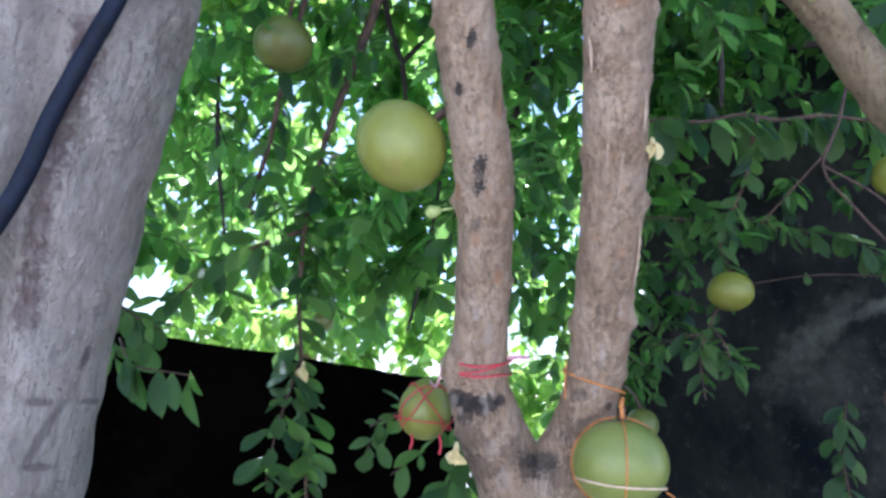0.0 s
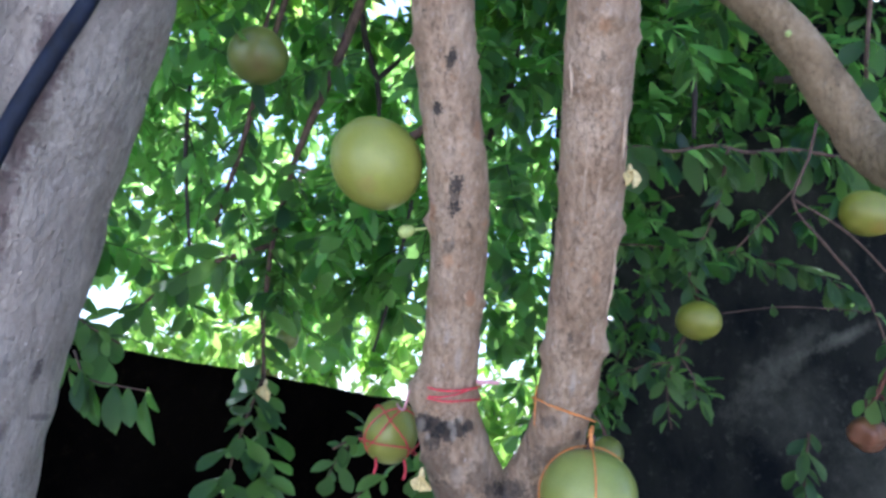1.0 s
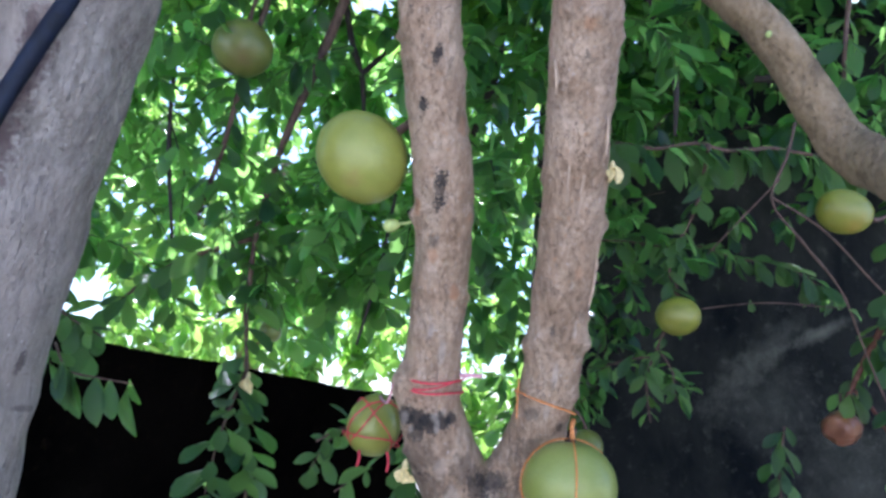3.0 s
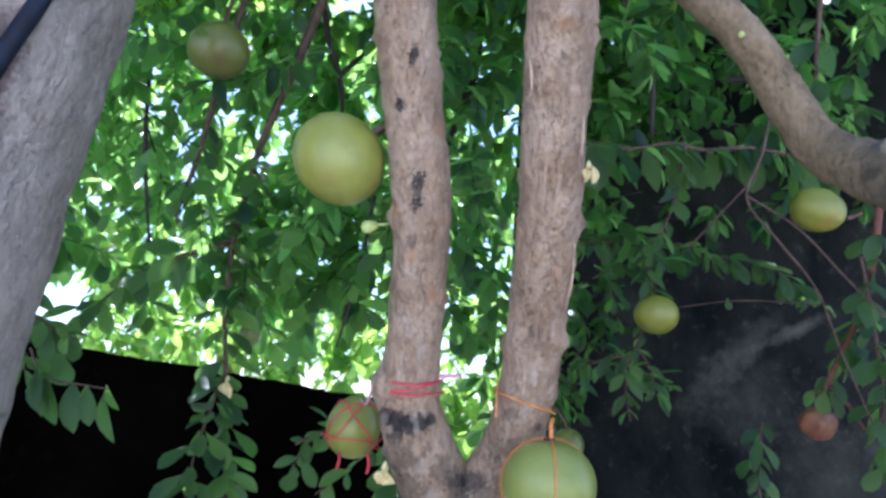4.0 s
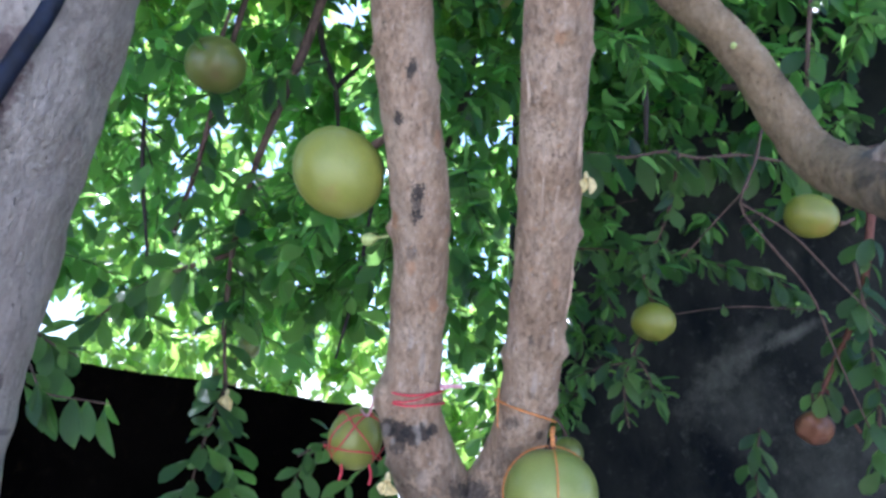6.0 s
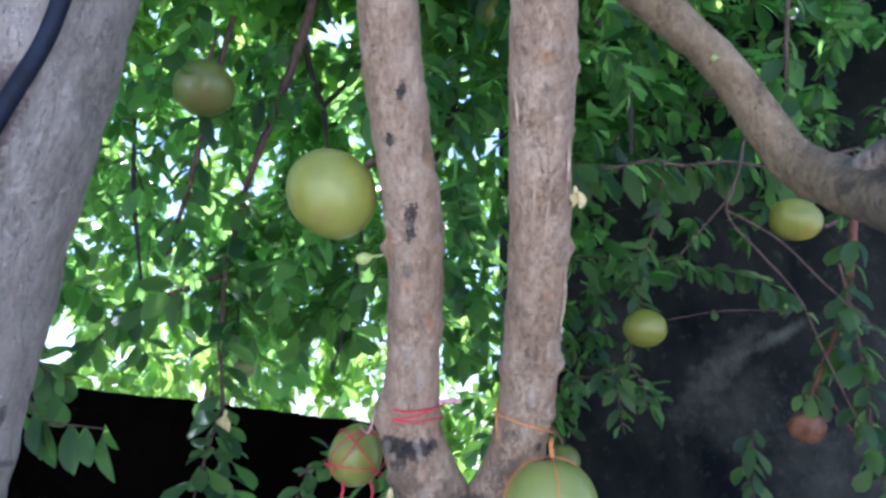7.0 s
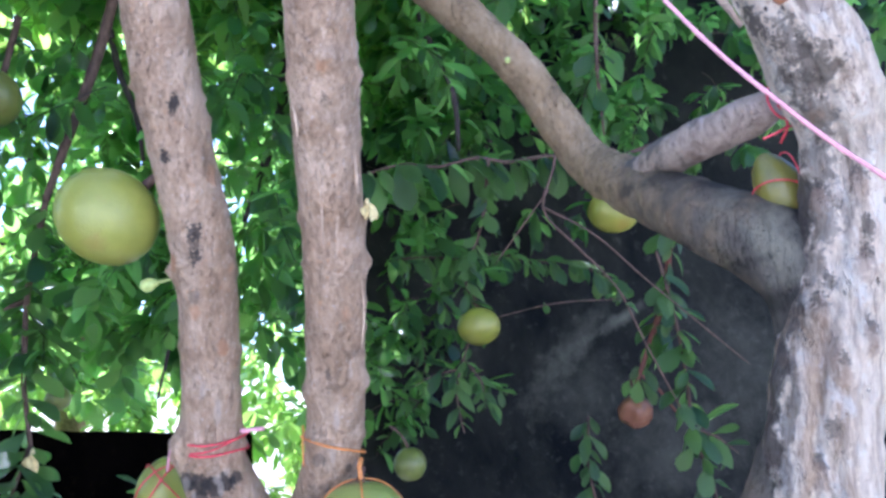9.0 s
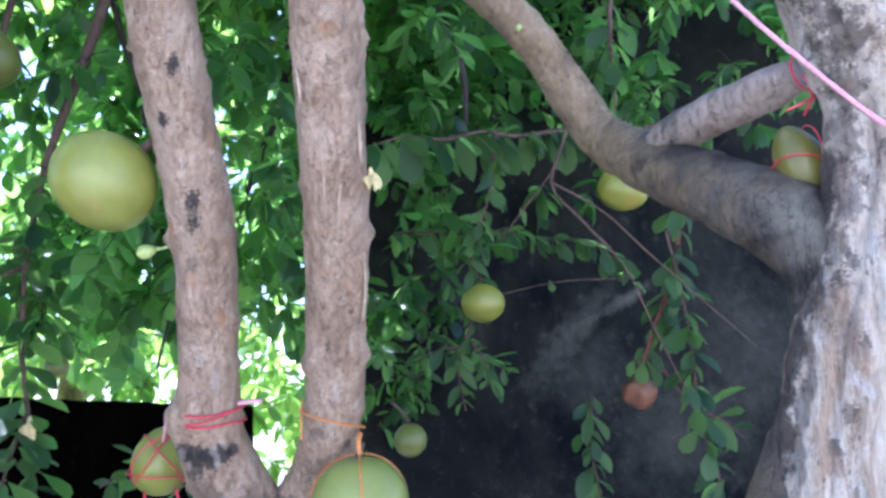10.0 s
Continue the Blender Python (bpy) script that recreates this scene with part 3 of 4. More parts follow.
            q *= 1 + lump * noise.noise(q * 1.7 + Vector((seed, seed, 0))) + 0.25 * lump * noise.noise(q * 6 + Vector((seed, 0, 0)))
            verts.append(c + x * q.x * radii[0] + y * q.y * radii[0] + z * q.z * radii[1])
    for i in range(rings):
        for k in range(seg):
            a, b = i * seg + k, i * seg + (k + 1) % seg
            faces.append((a, a + seg, b + seg, b))
    return verts, faces


def fruit(label, center, radii, axis, material, stalk=None, taper=0.05, dent=0.03, lump=0.03, seed=0.0, group="calabash fruits"):
    t = thing("calabash_fruit", center, label, "fruit", group)
    part("rind", mesh_of("rind", *ball(center, radii, axis, taper, dent, lump, seed), material), t)
    if stalk:
        limb("stalk", stalk, M_TWIG, t, "woody brown stalk", step=0.006, sides=12, rough=0.0008, grain=60)
    return t


def string_part(rows, radius, material, parent, label=""):
    return limb("string", cord(rows, radius), material, parent, label, step=0.006, sides=8, rough=radius * 0.35, grain=120)


# ---------------------------------------------------------------- setting
def ground():
    rng = np.random.default_rng(2)
    xs = np.r_[-400, -60, np.linspace(-12, 12, 49), 60, 400]
    ys = np.r_[-400, -60, np.linspace(-10, 14, 49), 60, 900]
    verts = [(x, y, 0.03 * noise.noise(Vector((x * 0.7, y * 0.7, 0))) if max(abs(x), abs(y)) < 14 else 0.0) for y in ys for x in xs]
    n = len(xs)
    faces = [(j * n + i, j * n + i + 1, (j + 1) * n + i + 1, (j + 1) * n + i) for j in range(len(ys) - 1) for i in range(n - 1)]
    ob = new("ground", mesh_of("ground", verts, faces, M_SOIL))
    return tagged(ob, "bare pale sandy garden soil under the trees", "ground", kind="structure")


def wall(name, a, b, z0, z1, thick, material, label, ragged=0.01, cells=90):
    """A wall from a to b on plan, whose worn top runs from z0 to z1."""
    a, b = Vector((*a, 0)), Vector((*b, 0))
    along = b - a
    back = Vector((-along.y, along.x, 0)).normalized() * thick
    verts, faces = [], []
    for i in range(cells + 1):
        u = i / cells
        p = a + along * u
        top = z0 + (z1 - z0) * u + ragged * (noise.noise(p * 3) + 0.6 * noise.noise(p * 17))
        verts += [p + Vector((0, 0, -0.2)), p + Vector((0, 0, top - 0.012)), p + back * 0.06 + Vector((0, 0, top)),
                  p + back * 0.94 + Vector((0, 0, top)), p + back + Vector((0, 0, top - 0.012)), p + back + Vector((0, 0, -0.2))]
    for i in range(cells):
        for k in range(5):
            q = i * 6 + k
            faces.append((q, q + 6, q + 7, q + 1))
    faces.append((0, 1, 2, 3, 4, 5))
    e = cells * 6
    faces.append((e + 5, e + 4, e + 3, e + 2, e + 1, e))
    ob = new(name, mesh_of(name, verts, faces, material, False))
    return tagged(ob, label, "wall", kind="structure")


ground()
# added behind the camera, out of view, as a sunlit reflector
wall("wall_south", (8.0, -4.2), (-8.0, -4.2), 3.6, 3.6, 0.25, M_PLASTER, "unseen pale plastered wall added to bounce sun onto the trees", 0.0, 20)
wall("wall_west", (-3.2, 1.12), (0.20, 4.71), 1.86, 1.59, 0.18, M_BLACKWALL, "low garden wall, mould and deep shade put into its black colour", 0.012)
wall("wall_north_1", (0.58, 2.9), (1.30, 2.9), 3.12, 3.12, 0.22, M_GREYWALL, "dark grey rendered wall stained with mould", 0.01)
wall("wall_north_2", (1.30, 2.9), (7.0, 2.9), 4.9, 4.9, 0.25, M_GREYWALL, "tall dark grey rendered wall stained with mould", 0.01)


# ---------------------------------------------------------------- front calabash tree
def small_knobs(rows, seed, count, lo, hi):
    """Little buds and scars strewn over a limb's face."""
    rng = np.random.default_rng(seed)
    s = spline(rows, 0.01)
    out = []
    while len(out) < count:
        x, y, z, r = s[rng.integers(len(s))]
        a = rng.uniform(-1.7, 1.7)
        if lo < z < hi:
            out.append(((x + r * math.sin(a), y - r * math.cos(a), z), rng.uniform(0.005, 0.012), rng.uniform(-0.003, 0.007)))
    return tuple(out)


front = thing("calabash_tree", (0.2, 1.7, 0), "forked calabash tree with two pinkish-brown speckled stems", "tree", "calabash trees")
STEM_L = [(-0.13, 1.0, 3.1, 0.050), (-0.042, 1.16, 2.62, 0.055), (0.006, 1.281, 2.291, 0.0591), (0.013, 1.301, 2.233, 0.0583), (0.039, 1.35, 2.087, 0.0565),
          (0.070, 1.402, 1.936, 0.0570), (0.082, 1.455, 1.780, 0.0545), (0.083, 1.51, 1.618, 0.0553), (0.083, 1.54, 1.53, 0.0640),
          (0.118, 1.57, 1.441, 0.0690), (0.164, 1.604, 1.341, 0.0720), (0.185, 1.635, 1.25, 0.078), (0.198, 1.65, 1.12, 0.09)]
STEM_R = [(0.245, 0.80, 3.0, 0.052), (0.262, 1.00, 2.55, 0.057), (0.276, 1.156, 2.229, 0.0596), (0.280, 1.18, 2.18, 0.0598), (0.294, 1.265, 2.01, 0.0581),
          (0.306, 1.333, 1.873, 0.0572), (0.308, 1.396, 1.748, 0.0555), (0.310, 1.452, 1.636, 0.0560), (0.307, 1.5, 1.54, 0.0542),
          (0.284, 1.57, 1.428, 0.0605), (0.240, 1.61, 1.323, 0.0760), (0.215, 1.635, 1.253, 0.08), (0.204, 1.65, 1.12, 0.09)]
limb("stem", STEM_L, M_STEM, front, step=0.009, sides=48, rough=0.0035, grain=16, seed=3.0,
     nodes=((2.20, 0.010, 0.005), (2.075, 0.010, 0.006), (1.872, 0.014, 0.009), (1.735, 0.010, 0.006), (1.655, 0.008, 0.004), (1.56, 0.014, 0.006), (1.43, 0.012, 0.007)),
     knobs=(((0.130, 1.38, 1.868), 0.016, 0.014), ((0.022, 1.42, 1.880), 0.014, 0.010), ((0.100, 1.44, 1.735), 0.010, 0.012),
            ((0.020, 1.50, 1.560), 0.028, 0.022), ((0.010, 1.30, 2.05), 0.012, 0.008), ((0.10, 1.36, 2.0), 0.012, 0.007), ((0.135, 1.44, 1.70), 0.02, 0.006)) + small_knobs(STEM_L, 1, 60, 1.3, 2.4))
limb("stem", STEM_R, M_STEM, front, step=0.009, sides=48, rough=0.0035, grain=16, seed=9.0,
     nodes=((2.165, 0.012, 0.007), (2.06, 0.008, 0.004), (1.945, 0.010, 0.006), (1.868, 0.012, 0.006), (1.76, 0.008, 0.004), (1.655, 0.014, 0.009), (1.56, 0.012, 0.006), (1.43, 0.012, 0.006)),
     knobs=(((0.280, 1.12, 2.165), 0.014, 0.012), ((0.365, 1.40, 1.655), 0.020, 0.016), ((0.362, 1.32, 1.865), 0.016, 0.010),
            ((0.25, 1.43, 1.64), 0.018, 0.010), ((0.35, 1.30, 1.945), 0.014, 0.009), ((0.30, 1.25, 2.0), 0.03, 0.005), ((0.27, 1.45, 1.56), 0.02, 0.006)) + small_knobs(STEM_R, 2, 60, 1.3, 2.4))
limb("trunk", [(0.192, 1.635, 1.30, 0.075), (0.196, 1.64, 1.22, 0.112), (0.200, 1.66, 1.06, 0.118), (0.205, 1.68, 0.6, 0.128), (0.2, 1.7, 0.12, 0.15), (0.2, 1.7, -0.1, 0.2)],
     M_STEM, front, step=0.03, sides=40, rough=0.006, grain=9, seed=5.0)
# split strip of bark on one stem
STRIPS = ([(0.299, 1.200, 2.050, 0.0011), (0.303, 1.207, 2.010, 0.0024), (0.306, 1.224, 1.970, 0.0032), (0.303, 1.243, 1.930, 0.0022), (0.300, 1.262, 1.890, 0.0009)],
          [(0.331, 1.203, 2.030, 0.0011), (0.336, 1.225, 1.990, 0.0030), (0.338, 1.250, 1.945, 0.0011)],
          [(0.266, 1.207, 2.015, 0.0009), (0.274, 1.236, 1.951, 0.0020), (0.279, 1.268, 1.880, 0.0011)],
          [(0.226, 1.170, 2.104, 0.0011), (0.232, 1.18, 2.08, 0.0027), (0.236, 1.195, 2.051, 0.0011)],
          [(0.350, 1.310, 1.830, 0.0011), (0.354, 1.345, 1.754, 0.0022), (0.351, 1.364, 1.715, 0.0011)])
for strip in STRIPS:
    limb("bark_strip", strip, M_CUT, front, "torn strip of pale bark", step=0.006, sides=8, rough=0.0008, grain=80)

# ---------------------------------------------------------------- old tree with the hose
old = thing("old_tree", (-0.85, 1.45, 0), "thick leaning old tree with smooth grey bark", "tree")
OLD = [(-0.50, 1.12, 3.6, 0.21), (-0.58, 1.17, 2.9, 0.225), (-0.688, 1.25, 2.337, 0.2285), (-0.711, 1.27, 2.177, 0.2266), (-0.755, 1.32, 1.922, 0.2163),
       (-0.787, 1.36, 1.665, 0.2045), (-0.806, 1.38, 1.464, 0.1966), (-0.823, 1.4, 1.284, 0.1944), (-0.85, 1.43, 0.7, 0.21), (-0.86, 1.45, 0.1, 0.27), (-0.86, 1.45, -0.1, 0.33)]
limb("trunk", OLD, M_OLD, old, step=0.014, sides=72, rough=0.010, grain=8, seed=2.0, flutes=((1.08, 0.16, 0.045), (2.2, 0.3, 0.02)),
                 knobs=(((-0.585, 1.245, 1.52), 0.02, -0.010), ((-0.52, 1.16, 1.95), 0.05, 0.012), ((-0.60, 1.2, 1.75), 0.06, 0.008)))


hose = thing("hose", (-0.60, 1.14, 1.93), "black rubber hose lying along the grey trunk", "hose")
limb("pipe", [(-0.45, 1.06, 2.42, 0.0150), (-0.50, 1.09, 2.26, 0.0150), (-0.540, 1.125, 2.13, 0.0150), (-0.587, 1.13, 2.01, 0.0150), (-0.626, 1.135, 1.91, 0.0150), (-0.660, 1.14, 1.80, 0.0150), (-0.696, 1.145, 1.723, 0.0150),
              (-0.79, 1.14, 1.58, 0.0150), (-0.93, 1.20, 1.40, 0.0150)], M_HOSE, hose, step=0.01, sides=20, rough=0.0006, grain=30)

# ---------------------------------------------------------------- right calabash tree
right = thing("calabash_tree", (0.83, 0.9, 0), "calabash tree with pale rough knotted bark", "tree", "calabash trees")
RIGHT = [(0.44, 0.56, 2.75, 0.044), (0.64, 0.635, 2.30, 0.045), (0.745, 0.675, 2.117, 0.046), (0.792, 0.69, 2.045, 0.049), (0.836, 0.705, 1.985, 0.061), (0.882, 0.73, 1.905, 0.0570), (0.888, 0.745, 1.813, 0.0575),
         (0.869, 0.765, 1.707, 0.0590), (0.845, 0.785, 1.604, 0.0640), (0.829, 0.82, 1.449, 0.0690), (0.82, 0.84, 1.1, 0.085), (0.83, 0.88, 0.4, 0.10), (0.83, 0.9, -0.1, 0.14)]
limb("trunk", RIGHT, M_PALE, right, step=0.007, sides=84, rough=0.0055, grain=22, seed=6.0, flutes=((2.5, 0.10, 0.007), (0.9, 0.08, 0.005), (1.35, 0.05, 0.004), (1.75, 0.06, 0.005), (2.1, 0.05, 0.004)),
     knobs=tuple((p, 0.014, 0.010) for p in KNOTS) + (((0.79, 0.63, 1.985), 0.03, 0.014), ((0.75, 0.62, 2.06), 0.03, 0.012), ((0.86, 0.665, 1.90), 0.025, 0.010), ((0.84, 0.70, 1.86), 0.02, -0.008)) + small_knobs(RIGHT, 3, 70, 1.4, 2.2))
LIMB = [(0.81, 0.87, 1.0, 0.085), (0.803, 0.862, 1.36, 0.078), (0.826, 0.842, 1.45, 0.070), (0.850, 0.815, 1.54, 0.062), (0.860, 0.800, 1.63, 0.060), (0.857, 0.805, 1.715, 0.062), (0.836, 0.848, 1.775, 0.0600),
        (0.814, 0.91, 1.822, 0.0550), (0.822, 1.03, 1.887, 0.0530), (0.825, 1.17, 1.967, 0.0490), (0.812, 1.29, 2.056, 0.0455),
        (0.770, 1.32, 2.154, 0.0430), (0.712, 1.32, 2.251, 0.0415), (0.626, 1.33, 2.351, 0.0415), (0.560, 1.35, 2.434, 0.0440), (0.467, 1.40, 2.556, 0.0460), (0.33, 1.5, 2.85, 0.044), (0.2, 1.65, 3.3, 0.040)]
limb("limb", LIMB, M_LIMB, right, "tan side limb, grey with moss and painted shade towards the trunk", step=0.007, sides=56, rough=0.0045, grain=19, seed=8.0,
     knobs=(((0.658, 1.28, 2.257), 0.010, 0.006), ((0.818, 1.25, 2.085), 0.012, 0.006), ((0.745, 1.29, 2.19), 0.03, 0.004)) + small_knobs(LIMB, 4, 26, 1.7, 2.5))
limb("cut_limb", [(0.826, 1.24, 1.995, 0.020), (0.826, 1.13, 1.970, 0.0310), (0.825, 1.03, 1.970, 0.0325), (0.829, 0.92, 1.963, 0.0310), (0.849, 0.83, 1.963, 0.0265), (0.854, 0.81, 1.965, 0.0210)], M_STUB, right, "pale stub of a cut limb", step=0.008, sides=30, rough=0.003, grain=20, seed=1.0)
limb("broken_bark", [(0.730, 0.650, 2.085, 0.008), (0.748, 0.655, 2.055, 0.013), (0.768, 0.662, 2.028, 0.008)], M_WOUND, right, "torn reddish wood at a wound", step=0.006, sides=14, rough=0.006, grain=60)
limb("snag", [(0.60, 0.65, 2.115, 0.004), (0.655, 0.657, 2.052, 0.0052), (0.685, 0.662, 2.018, 0.0048), (0.712, 0.675, 2.000, 0.003)], M_STUB, right, "short pale broken twig", step=0.006, sides=12, rough=0.001, grain=60)

# ---------------------------------------------------------------- fruits
F1 = (-0.091, 1.42, 1.982)
fruit("large smooth pale green calabash hanging against a stem", F1, (0.0935, 0.0865), (0.70, -0.12, 0.70), M_FRUIT,
      [(0.035, 1.36, 2.062, 0.011), (0.010, 1.37, 2.060, 0.009), (-0.010, 1.395, 2.048, 0.008), (-0.030, 1.41, 2.035, 0.010)], 0.03, 0.03, 0.02, 1.0)
F2 = (-0.020, 1.76, 1.475)
f2 = fruit("small yellow-green calabash tied up in red raffia", F2, (0.0605, 0.071), (0.25, 0, 1), M_FRUIT, None, 0.08, 0.02, 0.03, 2.0)
F6 = (0.347, 1.44, 1.399)
f6 = fruit("large green calabash slung in orange raffia", F6, (0.0875, 0.080), (0, 0, 1), M_FRUIT_G,
           [(0.355, 1.45, 1.500, 0.006), (0.350, 1.445, 1.485, 0.007), (0.347, 1.44, 1.470, 0.009)], 0.03, 0.05, 0.02, 3.0)
fruit("olive-green calabash among the leaves overhead", (-0.492, 2.04, 2.483), (0.087, 0.080), (0.1, 0, 1), M_FRUIT_B,
      [(-0.47, 2.04, 2.66, 0.006), (-0.48, 2.04, 2.60, 0.006), (-0.486, 2.04, 2.555, 0.009)], 0.04, 0.03, 0.03, 4.0)
fruit("small round glossy green calabash on a thin twig", (0.822, 2.12, 1.837), (0.064, 0.0565), (0.05, 0, 1), M_FRUIT_Y,
      [(0.80, 2.1, 1.96, 0.004), (0.815, 2.115, 1.92, 0.004), (0.822, 2.12, 1.89, 0.006)], 0.02, 0.03, 0.02, 5.0)
fruit("egg-shaped yellow-green calabash near a grey limb", (1.152, 1.83, 2.104), (0.059, 0.074), (0.95, 0.1, -0.12), M_FRUIT_Y,
      [(1.28, 1.84, 2.11, 0.005), (1.25, 1.838, 2.095, 0.006), (1.232, 1.835, 2.092, 0.008)], 0.04, 0.0, 0.03, 6.0)
fruit("shrivelled brown dried calabash on a bare twig", (1.255, 2.04, 1.557), (0.050, 0.047), (0, 0, 1), M_DRY,
      [(1.253, 2.04, 1.65, 0.004), (1.254, 2.04, 1.62, 0.005), (1.255, 2.04, 1.598, 0.008)], 0.05, 0.08, 0.15, 7.0)
fruit("small dull green calabash low in the shade", (0.657, 2.45, 1.446), (0.053, 0.053), (0, 0, 1), M_FRUIT_B,
      [(0.60, 2.46, 1.57, 0.004), (0.636, 2.45, 1.535, 0.004), (0.657, 2.45, 1.493, 0.006)], 0.04, 0.03, 0.03, 8.0)
F7 = (0.850, 0.822, 1.850)
f7 = fruit("narrow young green calabash tied with red string", F7, (0.032, 0.051), (-0.35, 0.1, 1), M_FRUIT_D, None, 0.2, 0.0, 0.03, 9.0)
fruit("tiny brownish green calabash between far leaves", (-0.369, 2.4, 1.719), (0.035, 0.034), (0, 0, 1), M_FRUIT_B, None, 0.03, 0.02, 0.03, 10.0)
fruit("olive-green calabash high behind a stem", (0.408, 2.2, 2.883), (0.064, 0.062), (0, 0, 1), M_FRUIT_B,
      [(0.41, 2.2, 3.02, 0.005), (0.41, 2.2, 2.97, 0.006), (0.408, 2.2, 2.935, 0.008)], 0.03, 0.03, 0.03, 11.0)


def ring(center, rad, normal, n=28, wob=0.0, start=0.0, sweep=2 * math.pi, squash=1.0):
    z = Vector(normal).normalized()
    x = z.cross(Vector((0, 1, 0.02))).normalized()
    y = z.cross(x)
    out = []
    for i in range(n + 1):
        a = start + sweep * i / n
        out.append(tuple(Vector(center) + (x * math.cos(a) + y * math.sin(a) * squash) * rad + z * wob * math.sin(3 * a + 1)))
    return out


# red raffia net on the small fruit
for nrm, off in (((1, 0.3, 0.75), 0.0), ((-1, 0.3, 0.85), 0.004), ((0.15, 0.1, 1), -0.034), ((-0.35, 1, 0.55), -0.02)):
    v = Vector(nrm).normalized()
    string_part(ring(Vector(F2) + v * off, 0.0655, nrm, wob=0.003), 0.0017, M_RED, f2, "red raffia string")
string_part([(-0.048, 1.71, 1.418), (-0.046, 1.70, 1.40), (-0.050, 1.70, 1.385)], 0.003, M_RED, f2, "red raffia string")
string_part([(0.012, 1.71, 1.42), (0.018, 1.70, 1.395), (0.014, 1.70, 1.378)], 0.003, M_RED, f2, "red raffia string")
# orange sling on the large fruit
for ang in (-1.68, 0.1, 3.05, 1.5):
    row = []
    for i in range(15):
        th = math.pi * (0.02 + 0.98 * i / 14)
        r = math.sin(th) * (1 - 0.03 * math.cos(th)) * 0.0895
        row.append((F6[0] + r * math.cos(ang), F6[1] + r * math.sin(ang), F6[2] + 0.082 * math.cos(th)))
    string_part(row, 0.0016, M_ORANGE, f6, "orange raffia string")
string_part(ring((F6[0], F6[1], F6[2] - 0.036), 0.0815, (0.05, 0, 1), wob=0.001), 0.0024, M_PALESTR, f6, "faded flat raffia string")
string_part([(0.347, 1.425, 1.48), (0.345, 1.43, 1.50), (0.352, 1.445, 1.515)], 0.0045, M_ORANGE, f6, "knot of orange raffia")
string_part([(0.425, 1.42, 1.352), (0.437, 1.41, 1.345), (0.445, 1.41, 1.325)], 0.002, M_ORANGE, f6, "orange raffia string")

tie = thing("raffia_tie", (0.307, 1.5, 1.545), "orange raffia tied round a tree stem", "string")
string_part(ring((0.307, 1.498, 1.545), 0.0635, (0.30, -0.1, 1), wob=0.001), 0.0022, M_ORANGE, tie)
string_part([(0.249, 1.47, 1.585), (0.246, 1.462, 1.555), (0.247, 1.465, 1.51)], 0.0015, M_ORANGE, tie)
wrap = thing("raffia_tie", (0.083, 1.52, 1.58), "red raffia wound twice round a tree stem", "string")
string_part(ring((0.083, 1.520, 1.583), 0.0645, (0.0, -0.33, 1), wob=0.002), 0.0021, M_RED, wrap)
string_part(ring((0.083, 1.530, 1.560), 0.0665, (0.05, -0.25, 1), wob=0.003), 0.0021, M_RED, wrap)
string_part(ring((0.083, 1.525, 1.572), 0.0655, (-0.18, -0.28, 1), wob=0.003), 0.0018, M_RED, wrap)
string_part([(0.022, 1.50, 1.58), (0.012, 1.50, 1.56), (0.004, 1.53, 1.53), (-0.005, 1.62, 1.525), (-0.012, 1.72, 1.535)], 0.0028, M_PINK, wrap, "frayed pink raffia end")
string_part([(0.135, 1.48, 1.582), (0.155, 1.475, 1.584), (0.178, 1.475, 1.585)], 0.0042, M_PINK, wrap, "frayed pink raffia end")
redtie = thing("raffia_tie", (0.850, 0.80, 1.96), "red string knotted round a cut limb", "string")
string_part(ring((0.860, 0.803, 1.966), 0.025, (0.25, -0.95, 0.05)), 0.0020, M_RED, redtie)
string_part([(0.845, 0.79, 1.955), (0.840, 0.775, 1.935), (0.836, 0.77, 1.915), (0.838, 0.79, 1.90)], 0.0019, M_RED, redtie)
string_part([(0.836, 0.77, 1.915), (0.822, 0.775, 1.908), (0.812, 0.79, 1.905)], 0.0017, M_RED, redtie)
string_part([(0.836, 0.77, 1.915), (0.848, 0.77, 1.917), (0.858, 0.765, 1.918)], 0.0017, M_RED, redtie)
for nrm, off in (((0.3, 0.2, 1), -0.012), ((1, -0.4, 0.1), 0.014)):
    v = Vector(nrm).normalized()
    string_part(ring(Vector(F7) + v * off, 0.0335 if off < 0 else 0.044, nrm), 0.0011, M_RED, f7, "red string")

pink = thing("cord", (0.64, 0.55, 1.84), "taut faded pink cord strung past the tree", "cord")
limb("line", cord([(0.44, 0.66, 2.25), (0.559, 0.60, 1.980), (0.603, 0.57, 1.894), (0.641, 0.55, 1.839), (0.675, 0.54, 1.801), (0.709, 0.52, 1.759), (0.80, 0.48, 1.66), (0.95, 0.42, 1.5)], 0.0023), M_PINK, pink, step=0.006, sides=12, rough=0.0007, grain=150)


# ---------------------------------------------------------------- buds and dried flowers
def flower(label, at, size, seed, petals=5):
    rng = np.random.default_rng(seed)
    t = thing("dried_flower", at, label, "flower", "dried flowers")
    for k in range(petals):
        a = 6.28 * k / petals + rng.normal(0, 0.3)
        v, f = leaf_shape(0.6 * rng.uniform(0.3, 1.2), 0.3, 0.12, 1.25)
        fr = leaf_frame((math.cos(a) * 0.5, math.sin(a) * 0.4 - 0.2, -1.0 + rng.normal(0, 0.2)), (rng.normal(0, 0.4), -1, 0.4))
        part("petal", mesh_of("petal", v * size * rng.uniform(0.7, 1.1) @ fr.T + np.array(at), f, M_FLOWER), t)
